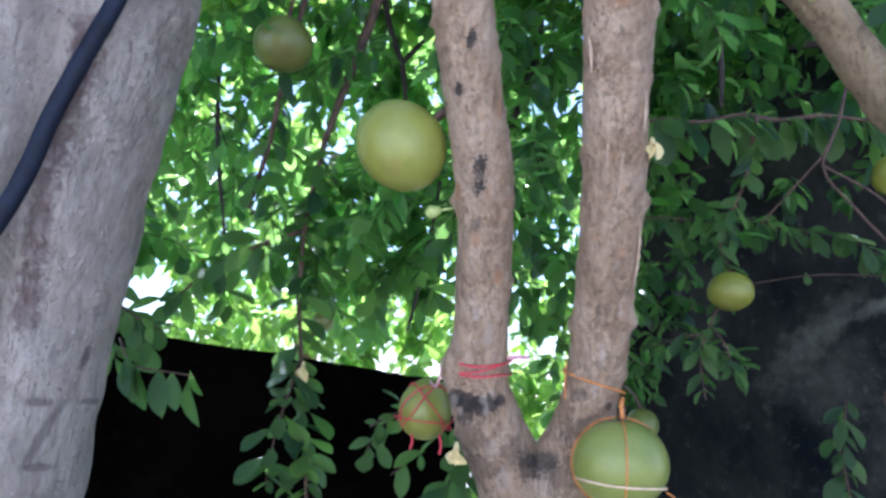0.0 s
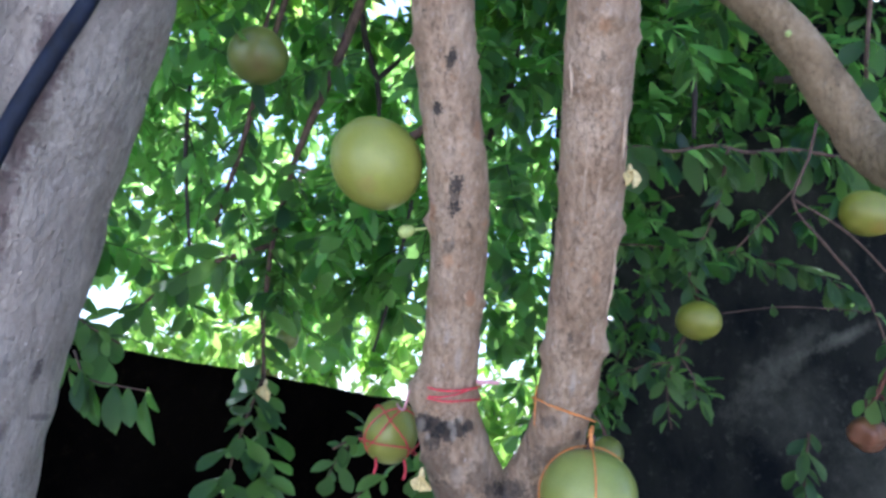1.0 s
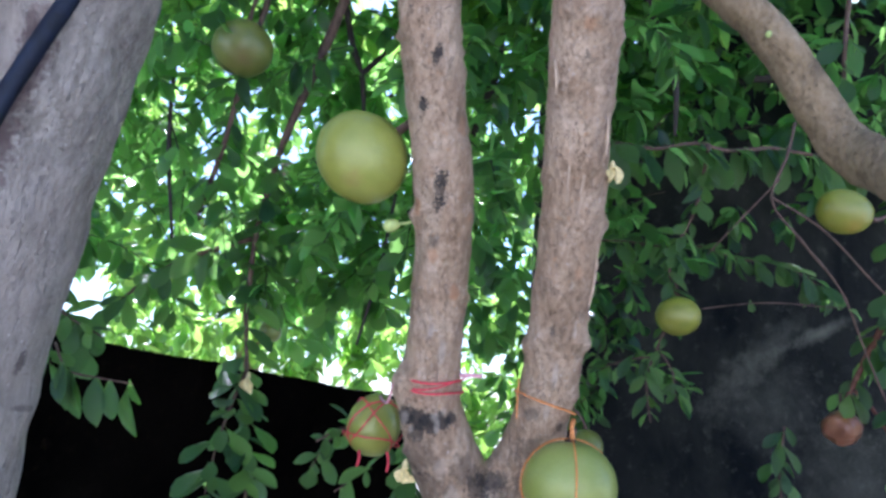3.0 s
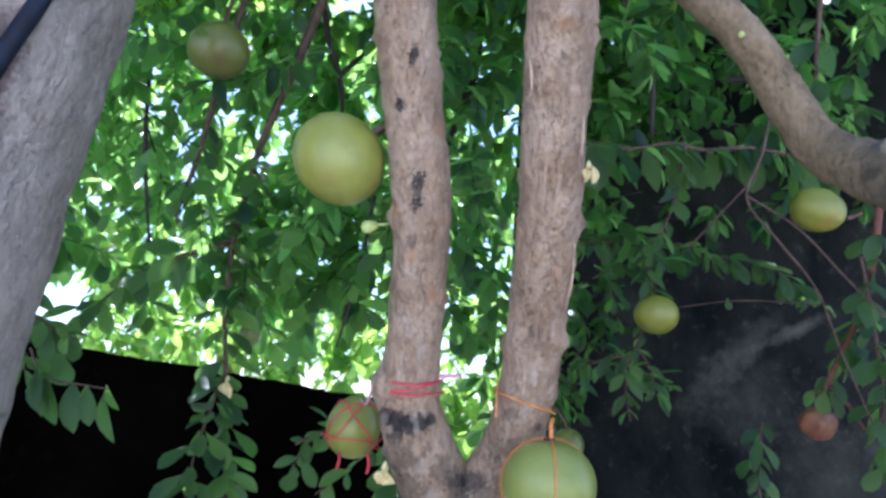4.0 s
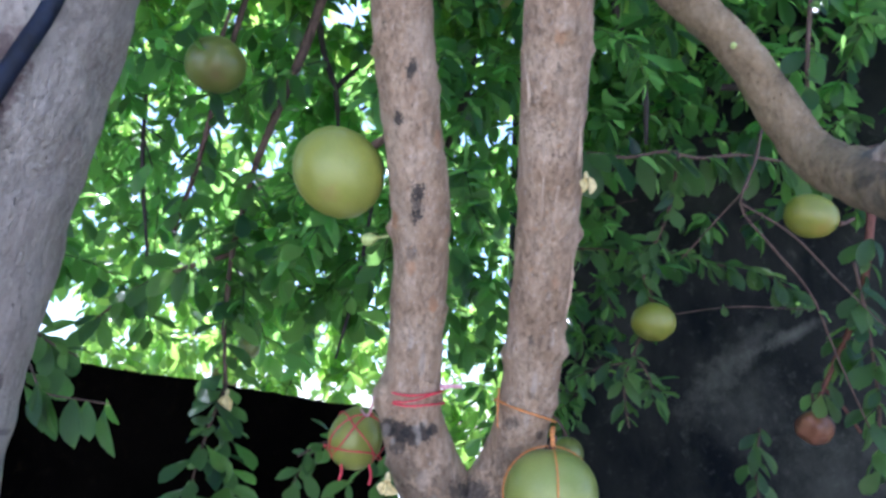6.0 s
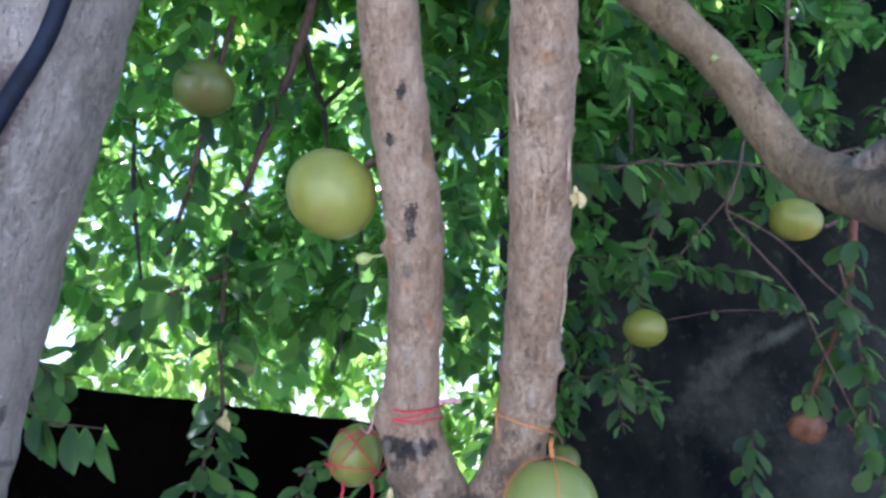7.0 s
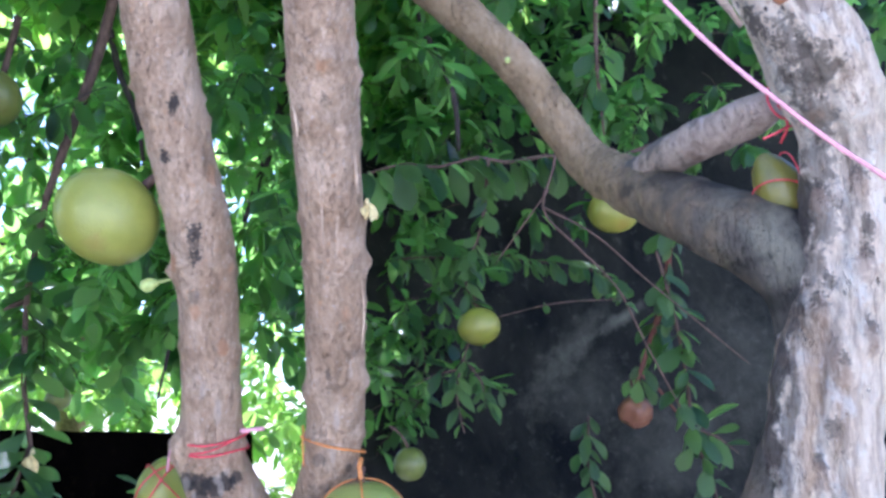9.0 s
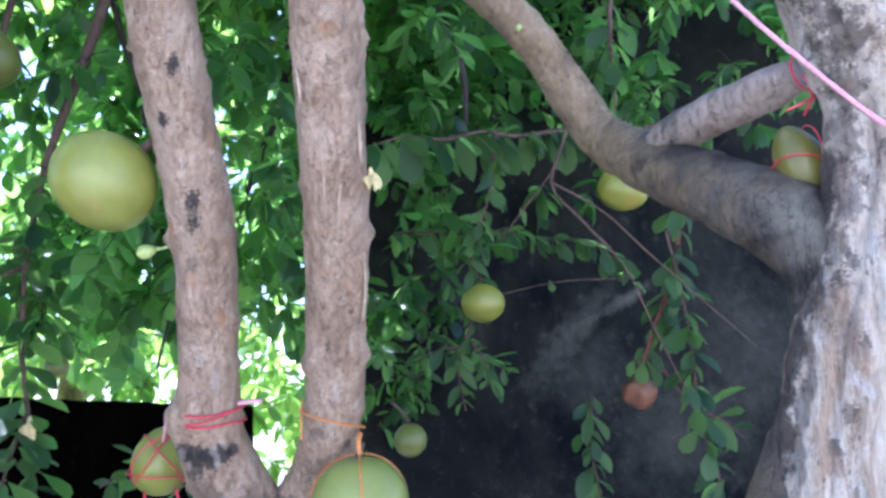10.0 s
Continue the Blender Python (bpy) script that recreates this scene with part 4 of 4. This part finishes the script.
    limb("calyx", [(at[0], at[1], at[2] + size * 0.35, size * 0.08), (at[0], at[1], at[2] + size * 0.1, size * 0.16), (at[0], at[1], at[2] - size * 0.15, size * 0.2)], M_FLOWER, t, step=size * 0.1, sides=10)
    return t


flower("crumpled cream dried flower stuck on a stem", (0.358, 1.262, 1.956), 0.033, 1)
flower("withered cream flower hanging under a fruit", (0.046, 1.52, 1.405), 0.036, 2, 4)
flower("pale dried flower at the tip of a leafy twig", (-0.387, 2.22, 1.570), 0.038, 3)
bud = thing("flower_bud", (-0.019, 1.44, 1.857), "small pale green flower bud on a stem", "bud")
part("bud", mesh_of("bud", *ball((-0.022, 1.44, 1.857), (0.0125, 0.017), (0.9, -0.1, 0.25), 0.2, 0, 0.05, 1.0, 20, 14), M_BUD), bud)
limb("stalk", [(-0.012, 1.44, 1.860, 0.003), (0.01, 1.435, 1.864, 0.0025), (0.035, 1.43, 1.868, 0.003)], M_BUD, bud, step=0.005, sides=8)
bud2 = thing("flower_bud", (0.658, 1.272, 2.257), "tiny yellow bud on the grey limb", "bud")
part("bud", mesh_of("bud", *ball((0.657, 1.274, 2.258), (0.006, 0.007), (0, -0.6, 0.8), 0.1, 0, 0.08, 2.0, 14, 10), M_BUD), bud2)
bud3 = thing("flower_bud", (0.87, 0.72, 1.47), "green sprouting bud on the pale trunk", "bud")
part("bud", mesh_of("bud", *ball((0.905, 0.77, 1.485), (0.008, 0.012), (1, 0, 0.4), 0.1, 0, 0.08, 3.0, 14, 10), M_BUD), bud3)
limb("stalk", [(0.88, 0.775, 1.48, 0.003), (0.89, 0.772, 1.482, 0.003), (0.90, 0.77, 1.484, 0.003)], M_BUD, bud3, step=0.004, sides=8)

# ---------------------------------------------------------------- single branches and twigs in front of the foliage
B3 = [(-0.241, 2.2, 2.746, 0.0162), (-0.286, 2.2, 2.569, 0.0155), (-0.336, 2.2, 2.398, 0.0131), (-0.376, 2.2, 2.249, 0.0100), (-0.423, 2.25, 1.992, 0.0082), (-0.423, 2.25, 1.75, 0.0068),
      (-0.396, 2.25, 1.567, 0.0062), (-0.369, 2.25, 1.343, 0.0055), (-0.347, 2.25, 1.15, 0.0045)]
leafy_branch("long hanging twig with spoon-shaped green leaves", [[(-0.18, 2.2, 3.1, 0.018)] + B3[:4], B3[3:6], B3[5:], [(-0.40, 2.25, 1.60, 0.0045), (-0.42, 2.21, 1.50, 0.004), (-0.445, 2.18, 1.36, 0.003), (-0.455, 2.17, 1.24, 0.002)]], 11, 0.105, 0.042, 3, 0.15, 0.05, bare=(0,), face=0.45, kinds=(0, 1, 2, 3))
leafy_branch("pale brown side twig with green leaves", [[(-0.43, 2.28, 1.985, 0.0088), (-0.551, 2.3, 1.943, 0.0079), (-0.682, 2.35, 1.892, 0.0062), (-0.86, 2.4, 1.746, 0.0045), (-0.95, 2.4, 1.62, 0.003)]], 12, 0.12, 0.06, 3, 0.5, 0.2)
leafy_branch("leaf cluster hanging before the black wall", [[(-1.05, 2.3, 2.0, 0.006), (-1.02, 2.25, 1.84, 0.005), (-0.92, 2.2, 1.71, 0.004), (-0.80, 2.2, 1.65, 0.003)],
              [(-1.0, 2.2, 1.70, 0.004), (-0.95, 2.17, 1.62, 0.003), (-0.90, 2.15, 1.56, 0.002)]], 13, 0.095, 0.036, 3, 0.7, 0.1)
leafy_branch("drooping dark bluish leaves before the black wall", [[(-0.90, 2.15, 1.62, 0.004), (-0.839, 2.12, 1.545, 0.003), (-0.768, 2.12, 1.535, 0.003), (-0.67, 2.12, 1.525, 0.002)]], 28, 0.120, 0.045, 2, 2.6, 0.25, kinds=(1, 4, 5))
leafy_branch("dark thin twig behind the overhead fruit", [[(-0.44, 2.1, 2.75, 0.010), (-0.498, 2.1, 2.383, 0.0083), (-0.529, 2.15, 2.241, 0.0084), (-0.587, 2.2, 2.025, 0.0060)]], 14, 0.10, 0.07, 3, 0.4, 0.3)
leafy_branch("small leafy sprig beside the tied fruit", [[(0.0, 1.86, 1.475, 0.003), (-0.09, 1.84, 1.460, 0.003), (-0.15, 1.82, 1.425, 0.002)], [(-0.10, 1.84, 1.455, 0.0025), (-0.14, 1.83, 1.40, 0.002), (-0.16, 1.82, 1.35, 0.0015)]], 15, 0.075, 0.03, 2, 0.3, 0.35)
leafy_branch("dark leafy sprig low behind the fork", [[(0.12, 2.0, 1.48, 0.003), (0.08, 2.0, 1.36, 0.003), (0.05, 2.0, 1.2, 0.002)]], 27, 0.12, 0.028, 3, 0.4, 0.1)
leafy_branch("dark leafy sprig under the tied fruit", [[(0.05, 1.9, 1.45, 0.003), (-0.02, 1.9, 1.38, 0.003), (-0.10, 1.9, 1.31, 0.002)]], 16, 0.075, 0.05, 2, 0.8, 0.2)
RT = [[(0.95, 1.7, 2.28, 0.0067), (0.924, 1.7, 2.181, 0.0063), (0.884, 1.7, 2.082, 0.0057), (0.989, 1.75, 1.989, 0.0051), (1.112, 1.8, 1.892, 0.0049), (1.211, 1.85, 1.731, 0.0045), (1.34, 1.9, 1.51, 0.0041)],
      [(0.886, 1.7, 2.08, 0.0045), (0.998, 1.7, 2.021, 0.0043), (1.17, 1.75, 1.903, 0.0039), (1.488, 1.8, 1.66, 0.0034)],
      [(0.907, 1.7, 2.128, 0.0042), (0.829, 1.8, 2.017, 0.0037), (0.79, 1.85, 1.96, 0.0030)]]
RT = [[(x, y, z, 0.62 * r) for x, y, z, r in fork] for fork in RT]
leafy_branch("bare forked grey twig in front of the wall", RT, 17, 0.08, 0.3, 1, 0.4, 0.6)
leafy_branch("thin arching twig bearing a single leaf", [[(0.85, 2.12, 1.855, 0.0018), (1.053, 2.1, 1.892, 0.0018), (1.315, 2.1, 1.9, 0.0016)]], 18, 0.07, 0.22, 1, 0.6, 0.4)
leafy_branch("reddish drooping twig with the dried fruit", [[(1.37, 1.88, 2.2, 0.0125), (1.361, 1.9, 2.056, 0.0117), (1.355, 1.95, 1.896, 0.01), (1.302, 2.0, 1.737, 0.0083), (1.253, 2.04, 1.60, 0.0058)],
              [(1.271, 2.0, 1.657, 0.0058), (1.32, 2.0, 1.61, 0.005), (1.363, 2.0, 1.546, 0.0045)]], 19, 0.10, 0.05, 3, 0.6, 0.2, bare=(1,), wood=M_REDTWIG)
leafy_branch("hanging twig of bright spoon-shaped leaves", [[(1.30, 1.88, 2.0, 0.0045), (1.336, 1.9, 1.854, 0.0045), (1.352, 1.9, 1.629, 0.0048), (1.346, 1.9, 1.491, 0.0047), (1.383, 1.9, 1.353, 0.0046), (1.40, 1.9, 1.2, 0.003)],
              [(1.346, 1.9, 1.5, 0.004), (1.42, 1.9, 1.47, 0.003), (1.48, 1.9, 1.42, 0.002)]], 20, 0.105, 0.048, 3, 0.3, 0.1)
leafy_branch("low cluster of dark leaves before the wall", [[(1.18, 2.2, 1.55, 0.004), (1.16, 2.2, 1.42, 0.004), (1.18, 2.2, 1.25, 0.003)]], 21, 0.10, 0.04, 3, 0.6, 0.05)
leafy_branch("fine twig above the small round fruit", [[(0.84, 1.95, 2.3, 0.006), (0.824, 2.0, 2.132, 0.0048), (0.788, 2.1, 1.952, 0.0041), (0.815, 2.12, 1.90, 0.0033)]], 22, 0.075, 0.036, 3, 0.5, 0.15)
leafy_branch("leafy twig hanging below the round fruit", [[(0.86, 2.2, 1.90, 0.005), (0.80, 2.2, 1.77, 0.0045), (0.762, 2.2, 1.66, 0.0042), (0.765, 2.2, 1.59, 0.003), (0.775, 2.2, 1.53, 0.002)],
              [(0.79, 2.2, 1.75, 0.003), (0.84, 2.2, 1.68, 0.003), (0.85, 2.2, 1.60, 0.002)], [(0.77, 2.2, 1.72, 0.003), (0.71, 2.25, 1.71, 0.003), (0.65, 2.3, 1.68, 0.002)]], 23, 0.078, 0.042, 2, 0.5, 0.1)
leafy_branch("horizontal brown twig with hanging green leaves", [[(0.50, 2.05, 2.285, 0.004), (0.60, 2.02, 2.305, 0.0045), (0.70, 2.0, 2.292, 0.005), (0.82, 1.99, 2.318, 0.0055), (0.91, 2.0, 2.310, 0.006), (1.06, 2.01, 2.335, 0.006), (1.187, 2.0, 2.322, 0.006), (1.5, 2.0, 2.4, 0.007)]], 24, 0.13, 0.045, 3, 1.3, 0.0)
leafy_branch("thin level twig with small green leaves", [[(0.60, 2.3, 2.08, 0.003), (0.706, 2.3, 2.090, 0.0034), (0.84, 2.29, 2.080, 0.0036), (0.968, 2.3, 2.096, 0.0036), (1.10, 2.31, 2.070, 0.0034), (1.236, 2.3, 2.06, 0.003), (1.4, 2.3, 1.98, 0.002)]], 25, 0.085, 0.028, 3, 0.9, 0.0)
leafy_branch("upright leafy twigs high beside the limb", [[(1.15, 1.7, 3.1, 0.008), (1.12, 1.7, 2.75, 0.007), (1.10, 1.72, 2.5, 0.006), (1.11, 1.75, 2.3, 0.003)]], 26, 0.085, 0.06, 2, 0.5, 0.1)

for rows in ([(-0.30, 2.4, 3.2, 0.014), (-0.253, 2.4, 2.881, 0.012), (-0.22, 2.4, 2.734, 0.011), (-0.169, 2.4, 2.592, 0.010), (-0.15, 2.42, 2.45, 0.006)],
             [(-0.170, 2.4, 2.612, 0.010), (-0.085, 2.45, 2.746, 0.009), (-0.033, 2.5, 2.907, 0.009), (0.02, 2.5, 3.2, 0.009)],
             [(0.33, 2.6, 3.4, 0.026), (0.315, 2.6, 3.029, 0.0234), (0.309, 2.6, 2.821, 0.021), (0.273, 2.6, 2.618, 0.0186), (0.225, 2.6, 2.485, 0.0144), (0.16, 2.62, 2.3, 0.008)],
             [(0.281, 2.6, 2.685, 0.0146), (0.394, 2.6, 2.763, 0.0125), (0.54, 2.6, 2.811, 0.0126), (0.9, 2.6, 2.82, 0.014), (1.4, 2.55, 2.84, 0.014)],
             [(-0.76, 2.3, 2.6, 0.008), (-0.734, 2.3, 2.265, 0.0072), (-0.678, 2.3, 1.955, 0.005)],
             [(0.70, 2.2, 3.2, 0.014), (0.74, 2.15, 2.8, 0.013), (0.80, 2.1, 2.55, 0.010), (0.80, 2.1, 2.38, 0.006)],
             [(-0.02, 2.4, 2.2, 0.006), (-0.05, 2.4, 1.95, 0.006), (-0.10, 2.4, 1.7, 0.004)]):
    limb("branch", rows, M_DARKTWIG, front, "dark thin branch", step=0.02, sides=10, rough=0.0015, grain=25)

# ---------------------------------------------------------------- crowns
# the limbs overhead that carry the leaves
for tree, wood, rows in ((front, M_STEM, [(-0.13, 1.0, 3.1, 0.046), (-0.26, 1.25, 3.42, 0.038), (-0.52, 1.8, 3.72, 0.026), (-0.95, 2.5, 3.95, 0.012)]),
                         (front, M_STEM, [(-0.13, 1.0, 3.1, 0.044), (-0.08, 1.2, 3.45, 0.034), (0.0, 1.8, 3.85, 0.022), (0.05, 2.7, 4.1, 0.010)]),
                         (front, M_STEM, [(0.245, 0.80, 3.0, 0.048), (0.30, 0.95, 3.35, 0.038), (0.42, 1.6, 3.75, 0.024), (0.5, 2.5, 4.0, 0.010)]),
                         (right, M_LIMB, [(0.2, 1.65, 3.3, 0.038), (0.5, 1.95, 3.6, 0.030), (1.0, 2.3, 3.85, 0.020), (1.8, 2.55, 4.0, 0.010)]),
                         (right, M_LIMB, [(0.2, 1.65, 3.3, 0.034), (0.35, 2.0, 3.65, 0.026), (0.6, 2.6, 3.95, 0.012)]),
                         (old, M_OLD, [(-0.50, 1.12, 3.55, 0.11), (-0.7, 1.6, 4.0, 0.08), (-1.1, 2.6, 4.4, 0.05), (-1.5, 3.8, 4.6, 0.02)]),
                         (old, M_OLD, [(-0.50, 1.12, 3.55, 0.10), (-0.3, 1.6, 4.05, 0.07), (-0.1, 2.8, 4.45, 0.04), (0.1, 4.0, 4.7, 0.015)])):
    limb("branch", rows, wood, tree, step=0.03, sides=16, rough=0.004, grain=14, seed=4.0)
GAPS = (((-0.737, 1.9, 1.713), (-3.03, 7.8, 2.376), 0.075), ((0.261, 1.9, 1.65), (1.07, 7.8, 2.114), 0.030), ((-0.181, 1.9, 2.569), (-0.709, 7.8, 5.909), 0.03),
        ((-0.197, 1.9, 1.865), (-0.776, 7.8, 3.004), 0.025), ((0.292, 1.9, 1.831), (1.201, 7.8, 2.858), 0.025),
        ((0.237, 1.9, 2.536), (1.017, 7.8, 5.776), 0.036), ((0.295, 1.9, 2.285), (1.257, 7.8, 4.738), 0.030), ((-0.133, 1.9, 2.658), (-0.419, 7.8, 6.163), 0.045))   # open views to the sky


def clear(p):
    """Which of the places p a leaf may take, outside the open views."""
    free = np.ones(len(p), bool)
    for a, b, r in GAPS:
        a, b = np.array(a), np.array(b)
        u = np.clip((p - a) @ (b - a) / np.dot(b - a, b - a), 0, 1.0)
        free &= np.linalg.norm(p - a - u[:, None] * (b - a), axis=1) >= r * (1 + 3.1 * u)
    return free


class Spray:
    """Leaves in whorls on many drooping twigs that start in boxes."""

    def __init__(self):
        self.leaves, self.lines = [], []

    def fill(self, count, box, seed, size, length, spacing=0.05, per=4, sag=1.6, droop=0.45, floor=None, open_front=True):
        rng = np.random.default_rng(seed)
        n = 9
        d = rng.uniform(0, 6.28, count)
        d = np.stack([np.cos(d), np.sin(d), rng.uniform(-0.3, 0.5, count)], 1)
        p = rng.uniform(np.array(box[0], float), np.array(box[1], float), (count, 3))
        reach = length * rng.uniform(0.6, 1.3, count)
        line = [p]
        for _ in range(n):
            d = d + rng.normal(0, 0.09, (count, 3)) + (0, 0, -sag / n)
            d /= np.linalg.norm(d, axis=1, keepdims=True)
            line.append(line[-1] + d * (reach / n)[:, None])
        line = np.stack(line, 1)
        nodes = int(length * 0.9 / spacing)
        at = 0.12 + 0.88 * (np.arange(nodes)[None] + rng.uniform(0, 1, (count, nodes))) / nodes
        k = np.minimum((at * n).astype(int), n - 1)
        row = np.arange(count)[:, None]
        f = (at * n - k)[..., None]
        a, b = line[row, k], line[row, k + 1]
        node = a * (1 - f) + b * f
        ahead = (b - a) / np.linalg.norm(b - a, axis=2, keepdims=True)
        node, ahead = node.reshape(-1, 3), ahead.reshape(-1, 3)
        side = np.cross(ahead, (0.3, 0.2, 0.9))
        side /= np.maximum(1e-6, np.linalg.norm(side, axis=1, keepdims=True))
        other = np.cross(ahead, side)
        turn = rng.uniform(0, 6.28, len(node))
        vigour = rng.uniform(0.75, 1.15, len(node))
        for j in range(per):
            keep = rng.random(len(node)) < (1.0 if j < per - 1 else 0.5)
            ang = turn + 6.28 * j / per + rng.normal(0, 0.4, len(node))
            way = np.cos(ang)[:, None] * side + np.sin(ang)[:, None] * other + 0.45 * ahead + (0, 0, -droop)
            up = np.stack([rng.normal(0, 0.5, len(node)), rng.normal(-0.35, 0.5, len(node)), np.ones(len(node))], 1)
            root = node + rng.normal(0, 0.006, node.shape)
            keep &= clear(root)
            if floor:
                keep &= root[:, 2] > floor(root)
            if open_front:
                keep &= ~((root[:, 1] < 1.85) & (root[:, 2] < 2.9))
            big = size * vigour * rng.uniform(0.65, 1.15, len(node))
            self.leaves.append((root[keep], way[keep], up[keep], big[keep]))
        hold = np.array([clear(q).all() and (not floor or (q[:, 2] > floor(q)).all()) and not (open_front and ((q[:, 1] < 1.85) & (q[:, 2] < 2.9)).any()) for q in line])
        self.lines.append(line[hold])
        return self

    def build(self, material, parent, label, wood, radius, near=None):
        """The leaves as one crown, but for those in the stretch near, which are leaves of their own, and the twigs."""
        leaves = [np.concatenate([c[i] for c in self.leaves]) for i in range(4)]
        pick = np.zeros(len(leaves[0]), bool)
        if near:
            lo, hi = near
            inside = np.where(((leaves[0] > lo) & (leaves[0] < hi)).all(1))[0]
            pick[inside[np.argsort(leaves[0][inside, 1])][:300]] = True
        crown = leaf_cloud("crown", [c[~pick] for c in leaves], material, parent, label)
        kinds = np.random.default_rng(8).integers(len(CROWN_MESHES), size=len(pick))
        for i in np.where(pick)[0]:
            ob = new("leaf", CROWN_MESHES[kinds[i]])
            adopt(ob, crown)
            m = Matrix(leaf_frame(leaves[1][i], leaves[2][i]).tolist()).to_4x4()
            ob.matrix_basis = Matrix.Translation(leaves[0][i]) @ m @ Matrix.Diagonal((*[leaves[3][i]] * 3, 1))
        twig_cloud(np.concatenate(self.lines), radius, wood, parent, "thin drooping twigs")
        return crown


def low_left(q):
    return 1.66 + 0.06 * np.sin(9 * q[:, 0]) + 0.12 * (q[:, 1] - 2.2)


def low_right(q):
    return 1.98 + 0.07 * np.sin(7 * q[:, 0]) + 0.32 * np.clip((q[:, 0] - 0.85) / 0.35, 0.0, 1.0)


def over_wall(q):
    return np.full(len(q), 1.72)


curtain = Spray()
curtain.fill(100, ((-1.9, 2.0, 2.25), (0.5, 3.3, 3.4)), 31, 0.098, 0.5, floor=low_left)
curtain.fill(30, ((-1.9, 2.1, 1.95), (-0.4, 2.9, 2.4)), 37, 0.098, 0.45, floor=low_left)
curtain.fill(40, ((-0.5, 2.3, 1.95), (0.3, 3.0, 2.35)), 36, 0.11, 0.35, floor=low_left)
curtain.fill(34, ((-0.4, 2.6, 2.4), (0.6, 3.6, 3.6)), 42, 0.11, 0.45)
curtain.fill(20, ((-1.6, 2.8, 2.1), (-0.85, 3.5, 2.8)), 48, 0.10, 0.4, floor=low_left)
curtain.fill(50, ((-1.9, 2.1, 2.75), (0.3, 3.4, 3.5)), 49, 0.105, 0.5)
curtain.fill(14, ((0.05, 2.3, 2.0), (0.4, 2.9, 2.4)), 52, 0.105, 0.35)
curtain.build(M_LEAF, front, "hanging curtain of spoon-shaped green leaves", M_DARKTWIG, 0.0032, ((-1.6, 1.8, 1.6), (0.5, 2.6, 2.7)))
roof = Spray()
# out of view overhead: leaves added to keep direct sun off the stems
roof.fill(110, ((-2.4, 1.95, 3.1), (1.0, 2.9, 4.2)), 32, 0.12, 0.6, 0.06)
roof.fill(130, ((-1.2, 1.9, 3.2), (1.2, 2.8, 3.8)), 43, 0.13, 0.5, 0.06)
roof.fill(70, ((0.1, 1.8, 3.1), (1.0, 2.4, 3.6)), 44, 0.13, 0.4, 0.055)
roof.fill(110, ((-2.6, 3.5, 2.8), (0.5, 4.8, 4.7)), 47, 0.12, 0.5, 0.055)
roof.fill(115, ((-3.2, 3.5, 1.9), (0.55, 4.8, 3.9)), 38, 0.12, 0.55, 0.055, floor=over_wall)
# two more unseen screens, against sun spots on the fruit and the stub
roof.fill(45, ((-0.7, 1.9, 3.15), (0.1, 2.5, 3.5)), 50, 0.13, 0.35, 0.055)
roof.fill(16, ((0.4, 1.4, 3.15), (0.8, 1.7, 3.35)), 53, 0.13, 0.3)
roof.build(M_LEAF_FAR, old, "spreading green crown with unseen leaves added overhead as sun screen", M_DARKTWIG, 0.0036)
right_spray = Spray()
right_spray.fill(33, ((0.55, 1.95, 2.15), (2.9, 2.75, 3.5)), 33, 0.105, 0.45, floor=low_right)
# unseen canopy added on top to shade the leaves that hang below
right_spray.fill(120, ((0.5, 1.7, 3.3), (3.2, 3.3, 4.2)), 34, 0.12, 0.6, 0.06)
right_spray.fill(16, ((0.55, 2.5, 1.6), (0.85, 2.78, 2.1)), 39, 0.085, 0.4)
right_spray.fill(25, ((0.50, 2.2, 2.5), (0.95, 2.8, 3.2)), 45, 0.11, 0.45)
right_spray.fill(16, ((0.8, 2.3, 2.6), (2.3, 2.8, 3.4)), 46, 0.11, 0.45, floor=low_right)
# unseen filler where sun would pass over the lower wall
right_spray.fill(60, ((0.6, 2.6, 3.2), (1.35, 3.3, 3.9)), 51, 0.13, 0.4, 0.055)
right_spray.build(M_LEAF, right, "drooping dark green leaves before the wall, with unseen sun screen above", M_TWIG, 0.0030, ((0.45, 1.8, 1.6), (2.4, 2.6, 2.9)))

far = thing("garden_tree", (-1.2, 6.6, 0), "sunlit leafy tree behind the wall", "tree")
limb("trunk", [(-1.2, 6.6, -0.1, 0.16), (-1.2, 6.6, 1.0, 0.13), (-1.1, 6.5, 2.2, 0.10), (-1.0, 6.5, 3.6, 0.05)], M_LIMB, far, step=0.1, sides=20, rough=0.01, grain=6)
for k in range(7):
    a = 0.9 * k
    limb("branch", [(-1.1, 6.5, 2.0 + 0.2 * k, 0.05), (-1.1 + 0.8 * math.cos(a), 6.5 + 0.5 * math.sin(a), 2.5 + 0.2 * k, 0.035), (-1.1 + 1.8 * math.cos(a), 6.5 + 0.9 * math.sin(a), 2.7 + 0.25 * k, 0.012)], M_DARKTWIG, far, step=0.06, sides=10)
far_spray = Spray()
far_spray.fill(210, ((-4.6, 5.3, 1.2), (2.2, 7.8, 4.2)), 35, 0.15, 0.7, 0.085)
far_spray.fill(90, ((-1.2, 4.9, 0.3), (1.4, 6.2, 1.6)), 40, 0.14, 0.6, 0.08)
far_spray.fill(250, ((-4.2, 5.2, 1.5), (1.4, 6.6, 2.7)), 41, 0.14, 0.5, 0.075)
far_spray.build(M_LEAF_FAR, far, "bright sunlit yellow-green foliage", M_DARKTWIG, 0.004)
